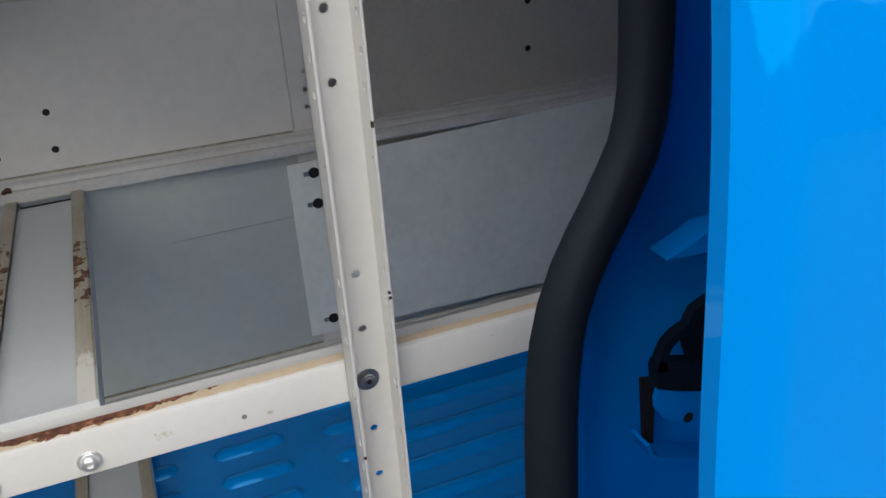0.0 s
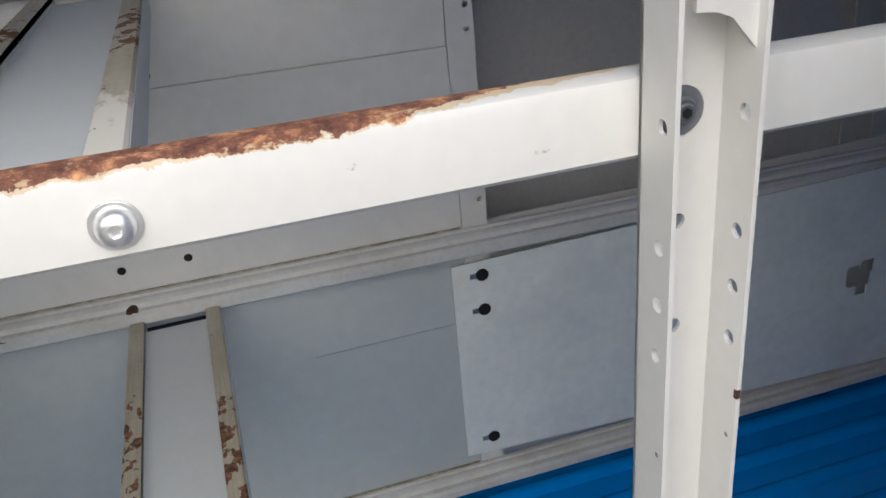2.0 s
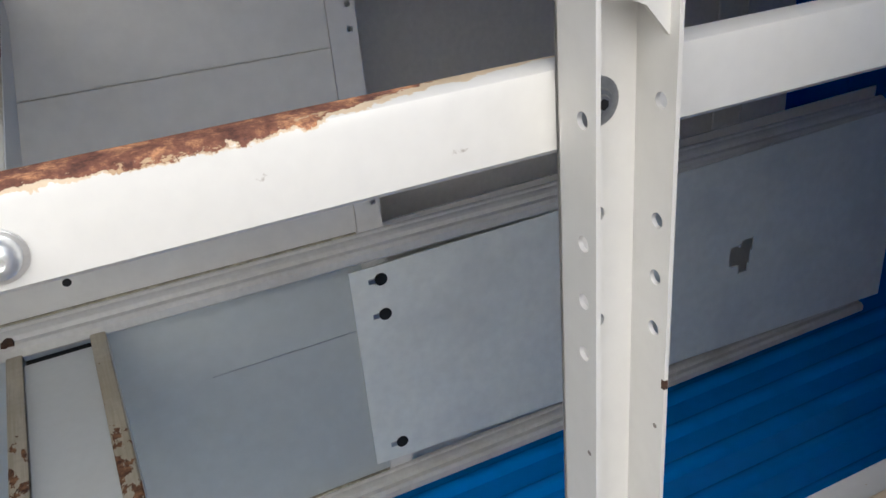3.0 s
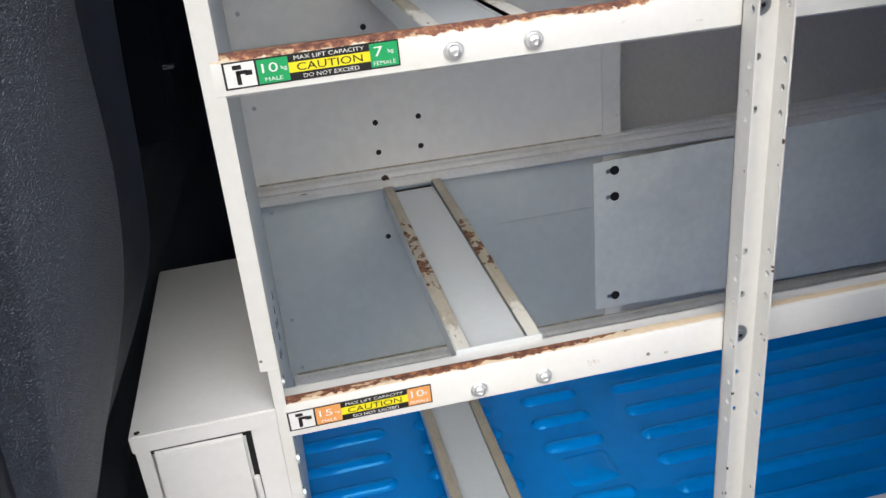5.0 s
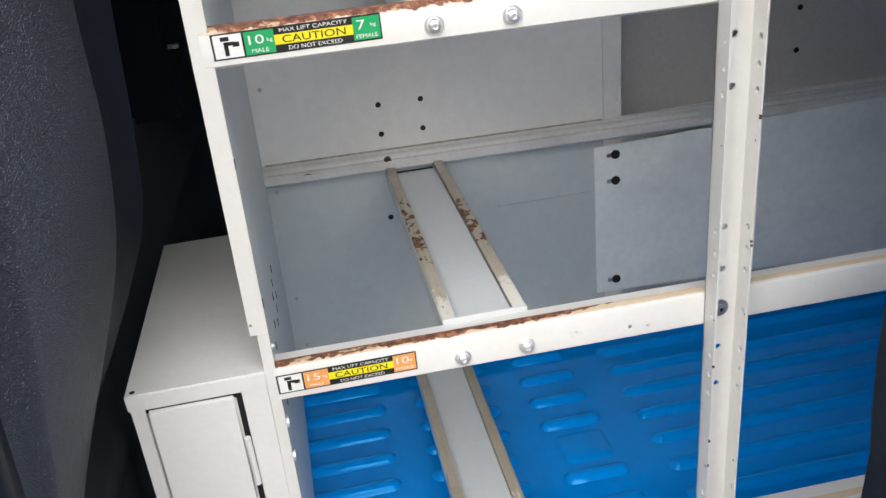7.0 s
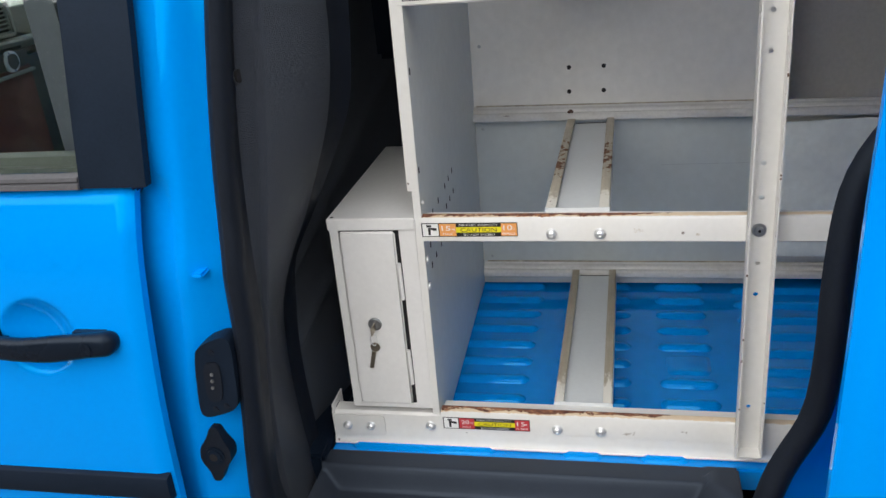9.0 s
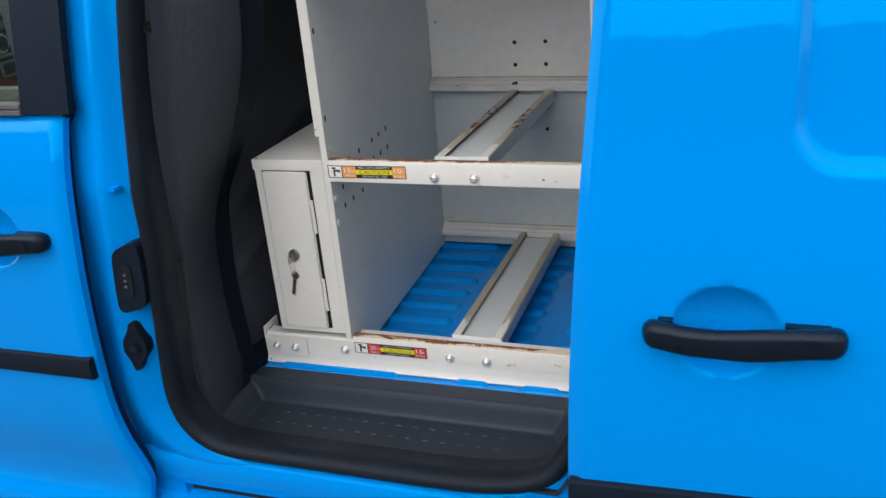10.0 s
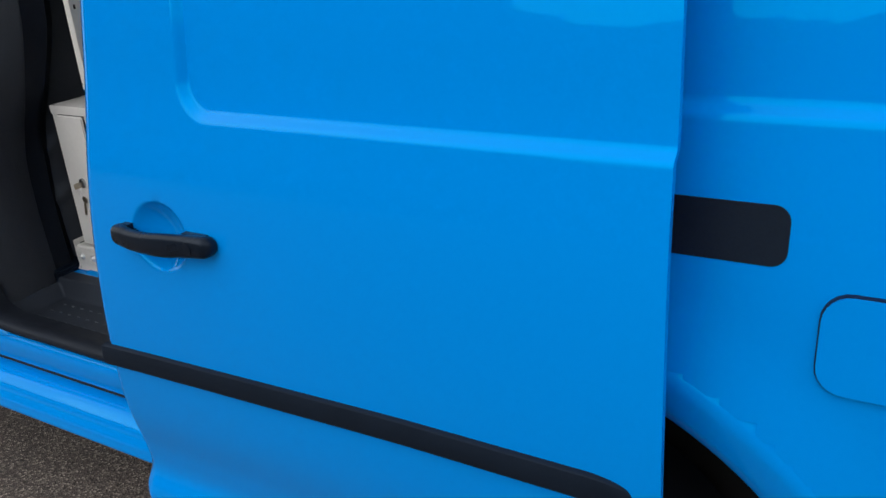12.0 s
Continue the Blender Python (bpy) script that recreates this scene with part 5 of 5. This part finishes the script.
end_panel = part("end_panel", box((-0.002, 0.003, 0.585), (0.0, END_Y1, 1.76)), M_GREY, rack, "plain grey sheet steel end panel")
for v in end_panel.data.vertices:
    v.co.x += end_x(v.co.y, v.co.z)
for z0, z1, w in ((0.64, 1.055, 0.0115), (1.055, 1.76, 0.0185)):
    b_ = box((-w, 0.0006, z0), (0.0004, 0.0030, z1), 0.0008)
    for v in b_.verts:
        v.co.x += end_x(0.0, v.co.z)
    part("end_flange", b_, M_WHITE, rack, "white folded front flange")
# slots in the end panel, black tabs standing for their shade, on an even grid
slot0 = None
for y, z in ((0.0135, 1.085), (0.013, 1.2385), (0.290, 0.988), (0.250, 0.987), (0.212, 0.986), (0.1425, 0.985), (0.090, 0.985), (0.291, 0.947), (0.251, 0.947), (0.212, 0.947), (0.051, 0.943), (0.139, 0.905), (0.0905, 0.906), (0.0505, 0.906)):
    at = (end_x(y, z) + 0.0004, y, z)
    if slot0 is None:
        slot0 = part("panel_slot", box((-0.0006, -0.0026, -0.0050), (0.0002, 0.0026, 0.0050), 0.0002, 1), M_VOID, rack)
        slot0.location = at
    else:
        o = new("panel_slot", slot0.data)
        o.parent = rack
        o.matrix_parent_inverse = slot0.matrix_parent_inverse.copy()
        o.location = at

# back panels
BACK_Y = 0.626
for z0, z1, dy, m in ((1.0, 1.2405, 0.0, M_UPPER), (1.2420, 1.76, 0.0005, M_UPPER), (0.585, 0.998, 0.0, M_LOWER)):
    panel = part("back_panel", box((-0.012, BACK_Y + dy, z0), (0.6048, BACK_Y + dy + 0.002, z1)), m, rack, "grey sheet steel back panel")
    for v in panel.data.vertices:
        if 1.23 < v.co.z < 1.25:
            v.co.z += 0.0045 - 0.0150 * v.co.x
perforated("back_upright", 0.033, 0.60, 1.76, [(0.0240, z, 0.0036) for z in (1.045, 1.071, 1.097, 1.253, 1.280, 1.305, 1.45)], lambda u, v, d: (0.6055 + u, 0.6235 + d, v), 0.002, M_UPPER, rack, "grey steel back upright with small holes")
part("back_panel", box((0.634, 0.880, 0.58), (1.57, 0.884, 1.76)), M_DARKPANEL, rack, "dull dark grey back panel")
part("back_upright", box((1.375, 0.862, 0.6), (1.41, 0.866, 1.76), 0.001), M_DARKPANEL, rack)
part("back_upright", box((1.44, 0.862, 0.6), (1.46, 0.866, 1.76), 0.001), M_DARKPANEL, rack)


def cover(u, v):
    x = 0.585 + u * 0.90
    zt, zb = 0.961 + 0.040 * u, 0.658 + 0.008 * u
    return (x, 0.6195 - 0.060 * u, zb + (zt - zb) * v)


def whole(p):
    """False inside the square cut-out with its two notches."""
    return not ((1.163 < p.x < 1.203 and 0.806 < p.z < 0.838) or (1.186 < p.x < 1.209 and 0.826 < p.z < 0.847) or (1.182 < p.x < 1.200 and 0.791 < p.z < 0.812))


lap = sheet("cover_plate", steps((0, 0.62, 0.155), (0.62, 0.72, 0.004), (0.72, 1.0, 0.14)), steps((0, 0.36, 0.18), (0.36, 0.62, 0.011), (0.62, 1.0, 0.19)), cover, M_PLATE, rack, back=(0, 0.002, 0), label="scuffed pale grey steel cover plate with a notched cut-out", keep=whole)
for z in (0.943, 0.892, 0.684):
    part("slot", disc((0.6245, 0.6155, z), 0.0085, 0.002, n=18), M_VOID, lap)
    part("slot_tail", box((0.608, 0.6168, z - 0.0045), (0.622, 0.6182, z + 0.0035), 0.0015, 1), M_DULLZINC, lap)
part("back_strip", box((0.0, 0.6295, 1.20), (0.603, 0.6315, 1.28)), M_DARKPANEL, rack)
part("back_panel", box((0.603, 0.650, 0.585), (1.52, 0.653, 1.002)), M_DARKPANEL, rack, "dull grey back panel behind the cover plate")
# holes, flat black discs standing for their shade, and rivets in the back panels
for x, z in ((0.207, 1.097), (0.206, 1.045), (0.280, 1.097), (0.279, 1.045), (0.208, 1.255), (0.281, 1.255), (0.203, 0.888), (0.276, 0.942), (0.276, 0.890)):
    part("back_hole", disc((x, BACK_Y - 0.0004, z), 0.0048, 0.0006, n=16), M_VOID, rack)
for x, z in ((1.13, 1.008), (1.131, 1.098)):
    part("back_hole", disc((x, 0.8794, z), 0.006, 0.0006, n=16), M_VOID, rack)
for x, z in ((0.017, 1.151), (0.012, 0.968), (0.010, 0.757), (0.012, 0.655), (0.02, 1.30)):
    part("rivet", disc((x, BACK_Y - 0.002, z), 0.0036, 0.003, n=12, bevel=0.0012), M_DULLZINC, rack)
part("panel_scratch", box((0.40, BACK_Y - 0.0003, 0.8735), (0.59, BACK_Y, 0.8745)), M_DULLZINC, rack)

for x, z, w, h in ((0.202, 1.0105, 0.013, 0.006), (0.06, 1.005, 0.018, 0.003)):
    raw("rust_spot", *prism([(x, z - h * 0.7), (x + w * 0.35, z - h), (x + w * 0.6, z - h * 0.75), (x + w, z - h * 0.9), (x + w * 0.9, z - h * 0.3), (x + w * 0.55, z), (x + w * 0.3, z - h * 0.25)], 0.5948, 0.607, "y"), M_RUSTSPOT, rack)

# bolts
bolt0 = None


def bolt(x, y, z):
    """A dome-headed zinc bolt on a washer."""
    global bolt0
    if bolt0 is None:
        w = part("bolt", disc((0, -0.0016, 0), 0.0094, 0.0016, n=28, bevel=0.0005), M_ZINC, rack, "zinc-plated dome-headed bolt on a washer")
        bm = bmesh.new()
        prof = [(0.0075, -0.0016), (0.0074, -0.0028), (0.0066, -0.0050), (0.0052, -0.0066), (0.0036, -0.0074), (0.0025, -0.0076)]
        N = 24
        rows = [[bm.verts.new((r * math.cos(2 * math.pi * i / N), yy, r * math.sin(2 * math.pi * i / N))) for i in range(N)] for r, yy in prof]
        for a, c in zip(rows, rows[1:]):
            for i in range(N):
                bm.faces.new((a[i], a[(i + 1) % N], c[(i + 1) % N], c[i]))
        inner = [bm.verts.new((0.0023 * (1 if i % 4 < 2 else 0.80) * math.cos(2 * math.pi * i / N), -0.0058, 0.0023 * (1 if i % 4 < 2 else 0.80) * math.sin(2 * math.pi * i / N))) for i in range(N)]
        for i in range(N):
            bm.faces.new((rows[-1][i], rows[-1][(i + 1) % N], inner[(i + 1) % N], inner[i]))
        bm.faces.new(list(reversed(inner)))
        part("bolt_head", bm, M_ZINC, w)
        w.location = (x, y, z)
        bolt0 = w
        return w
    return again(bolt0, Vector((x, y, z)) - Vector(bolt0.location), rack)


for x, z in ((0.220, 1.346), (0.294, 1.3455), (0.215, 0.982), (0.288, 0.982), (0.210, 0.619), (0.283, 0.618)):
    bolt(x, 0.0, z)
bolt(-0.011, 0.0, 0.6165)
for z in (1.349, 0.987):
    washer = part("bolt", disc((0.5150, PYW - 0.0036, z), 0.0105, 0.0014, n=28, bevel=0.0004), M_DULLZINC, rack, "dull zinc bolt on a grey washer")
    part("bolt_head", disc((0.5150, PYW - 0.0078, z), 0.0048, 0.0044, n=24, bevel=0.0014, r2=0.0068), M_DULLZINC, washer)
    part("bolt_socket", disc((0.5150, PYW - 0.0080, z), 0.0024, 0.0010, n=6), M_VOID, washer)
# two bolts through the end panel, seen edge on
for y, z in ((0.0135, 0.9325), (0.0118, 0.886), (0.0145, 1.031)):
    r = 0.0075 if z < 1 else 0.0035
    part("side_bolt", disc((0.0035 + end_x(y, z), y, z), r, 0.004, "x", 20, 0.0012), M_ZINC, rack, "zinc bolt head")

# corner bracket at the foot of the rack
vs, fs = prism(rounded(-0.187, -0.094, 0.5935, 0.634, 0.007, round_left=False), -0.0035, -0.001, "y")
bracket = raw("corner_bracket", vs, fs, M_WHITE, rack, "white steel corner bracket with slotted ear")
part("bracket_ear", box((-0.189, -0.0035, 0.60), (-0.186, 0.05, 0.655), 0.001), M_WHITE, bracket)
for z in (0.615, 0.635):
    part("ear_slot", box((-0.1862, 0.012, z), (-0.1856, 0.030, z + 0.007)), M_VOID, bracket)
for x in (-0.163, -0.120):
    bolt(x, -0.0035, 0.6135)


# warning labels
def caution_label(x0, z0, left, right, tint, rail):
    """A strip label: a pictogram field, two coloured fields and a yellow bar between two lines of print."""
    w, h, y = 0.152, 0.0235, -0.0006
    X = lambda s: x0 + w * s
    Z = lambda s: z0 + h * s
    lab = part("caution_label", plate(x0, x0 + w, z0, z0 + h, y), M_LBLACK, rail, "printed caution label with weight limits")
    f = y - 0.0002
    part("pictogram_field", plate(X(0.012), X(0.178), Z(0.06), Z(0.94), f), M_LWHITE, lab)
    for a in ((0.07, 0.095, 0.14, 0.60), (0.07, 0.13, 0.52, 0.66), (0.055, 0.105, 0.70, 0.86), (0.12, 0.16, 0.46, 0.64)):
        part("pictogram_bar", plate(X(a[0]), X(a[1]), Z(a[2]), Z(a[3]), f - 0.0002), M_LBLACK, lab)
    part("left_field", plate(X(0.19), X(0.365), Z(0.06), Z(0.94), f), tint, lab)
    part("right_field", plate(X(0.83), X(0.992), Z(0.06), Z(0.94), f), tint, lab)
    part("yellow_bar", plate(X(0.365), X(0.83), Z(0.31), Z(0.69), f), M_LYELLOW, lab)
    g = f - 0.0003
    lettering("MAX LIFT CAPACITY", X(0.40), X(0.80), Z(0.845), h * 0.15, g, M_LWHITE, lab)
    lettering("CAUTION", X(0.41), X(0.785), Z(0.50), h * 0.28, g, M_LBLACK, lab)
    lettering("DO NOT EXCEED", X(0.44), X(0.76), Z(0.155), h * 0.15, g, M_LWHITE, lab)
    lettering(left, X(0.215), X(0.305), Z(0.62), h * 0.34, g, M_LWHITE, lab)
    lettering("kg", X(0.322), X(0.355), Z(0.55), h * 0.18, g, M_LWHITE, lab)
    lettering("MALE", X(0.225), X(0.325), Z(0.21), h * 0.15, g, M_LWHITE, lab)
    wide = 0.05 if len(right) == 1 else 0.09
    lettering(right, X(0.855), X(0.855 + wide), Z(0.64), h * 0.36, g, M_LWHITE, lab)
    lettering("kg", X(0.935), X(0.968), Z(0.60), h * 0.18, g, M_LWHITE, lab)
    lettering("FEMALE", X(0.845), X(0.975), Z(0.21), h * 0.15, g, M_LWHITE, lab)


caution_label(0.0195, 1.3405, "10", "7", M_LGREEN, rack)
caution_label(0.0115, 0.9785, "15", "10", M_LORANGE, rack)
caution_label(0.0120, 0.6125, "20", "15", M_LRED, rack)

# ---------------------------------------------------------------- locker beside the rack
locker = thing("steel_locker", (-0.077, 0.18, 0.652), "small white steel locker with keys hanging from its lock", "locker")
LX0, LX1, LZ0, LZ1 = -0.1425, 0.0005, 0.6525, 1.0115


def locker_x(x, z):
    return x + 0.012 * (z - 1.0)


def lean_box(name, a, c, bevel, material, parent, label=""):
    b_ = box(a, c, bevel)
    for v in b_.verts:
        v.co.x = locker_x(v.co.x, v.co.z)
    return part(name, b_, material, parent, label)


M_LOCKER = mat("locker_white_paint", (0.755, 0.745, 0.725), 0.36, var=0.03, scale=6, fine=120, bump=0.04, bscale=500, stain=(0.55, 0.53, 0.48), stain_amt=0.15)
chipped(M_LOCKER, 30, 0.03)
lean_box("body", (LX0, 0.004, LZ0), (LX1, 0.376, LZ1 - 0.003), 0.001, M_LOCKER, locker)
lean_box("lid", (LX0 - 0.002, -0.003, LZ1 - 0.0205), (LX1 + 0.001, 0.378, LZ1), 0.0015, M_LOCKER, locker)
for a, c in (((LX0, 0.0, LZ0), (LX0 + 0.0145, 0.005, LZ1 - 0.02)), ((LX1 - 0.0275, 0.0, LZ0), (LX1, 0.005, LZ1 - 0.02)), ((LX0 + 0.0145, 0.0, LZ0), (LX1 - 0.0275, 0.005, LZ0 + 0.009))):
    lean_box("front_frame", a, c, 0.0008, M_LOCKER, locker)
lean_box("door_gap", (LX0 + 0.0145, 0.003, LZ0 + 0.009), (LX1 - 0.0275, 0.0045, LZ1 - 0.0205), 0, M_VOID, locker)
ldoor = lean_box("door", (LX0 + 0.0155, -0.004, LZ0 + 0.0100), (LX1 - 0.0335, 0.002, LZ1 - 0.0225), 0.003, M_LOCKER, locker, "white steel locker door")
for z0, z1 in ((0.868, 0.934), (0.704, 0.772)):
    b_ = disc((0, 0, 0), 0.0035, z1 - z0, "z", 12, 0.0008)
    bmesh.ops.translate(b_, verts=b_.verts, vec=(locker_x(LX1 - 0.0305, z0), -0.004, z1))
    part("hinge", b_, M_LOCKER, ldoor)
part("lid_hole", disc((locker_x(LX0 + 0.006, LZ1), 0.004, LZ1 + 0.0003), 0.003, 0.001, "z", 14), M_VOID, locker)
LKX, LKZ = -0.0855, 0.822
part("lock", disc((LKX, -0.0085, LKZ), 0.0115, 0.006, n=28, bevel=0.0015), M_DULLZINC, ldoor, "round dull metal lock")
keys = thing("key_ring_set", (LKX, -0.012, LKZ - 0.03), "worn metal keys on a split ring, hanging from the locker lock", "keys")
part("key_in_lock", box((LKX - 0.0012, -0.03, LKZ - 0.010), (LKX + 0.0012, -0.008, LKZ + 0.004), 0.0006), M_BRASS, keys)
kb = box((-0.0035, -0.001, -0.024), (0.0035, 0.001, 0.010), 0.0008)
bmesh.ops.rotate(kb, verts=kb.verts, cent=(0, 0, 0), matrix=Matrix.Rotation(radians(14), 3, "Y"))
bmesh.ops.translate(kb, verts=kb.verts, vec=(LKX - 0.010, -0.007, LKZ - 0.062))
part("hanging_key", kb, M_BRASS, keys, "worn flat key")
kh = disc((LKX - 0.004, -0.009, LKZ - 0.043), 0.0085, 0.002, n=20, bevel=0.0008)
part("key_bow", kh, M_BRASS, keys)
kr = bmesh.new()
N = 24
ringv = [[kr.verts.new((LKX - 0.002 + (0.012 + 0.0009 * math.cos(q)) * math.cos(p) * 0.45, -0.017 + 0.0009 * math.sin(q), LKZ - 0.022 + (0.013 + 0.0009 * math.cos(q)) * math.sin(p))) for q in [2 * math.pi * j / 6 for j in range(6)]] for p in [2 * math.pi * i / N for i in range(N)]]
for i in range(N):
    for j in range(6):
        kr.faces.new((ringv[i][j], ringv[(i + 1) % N][j], ringv[(i + 1) % N][(j + 1) % 6], ringv[i][(j + 1) % 6]))
part("split_ring", kr, M_ZINC, keys)
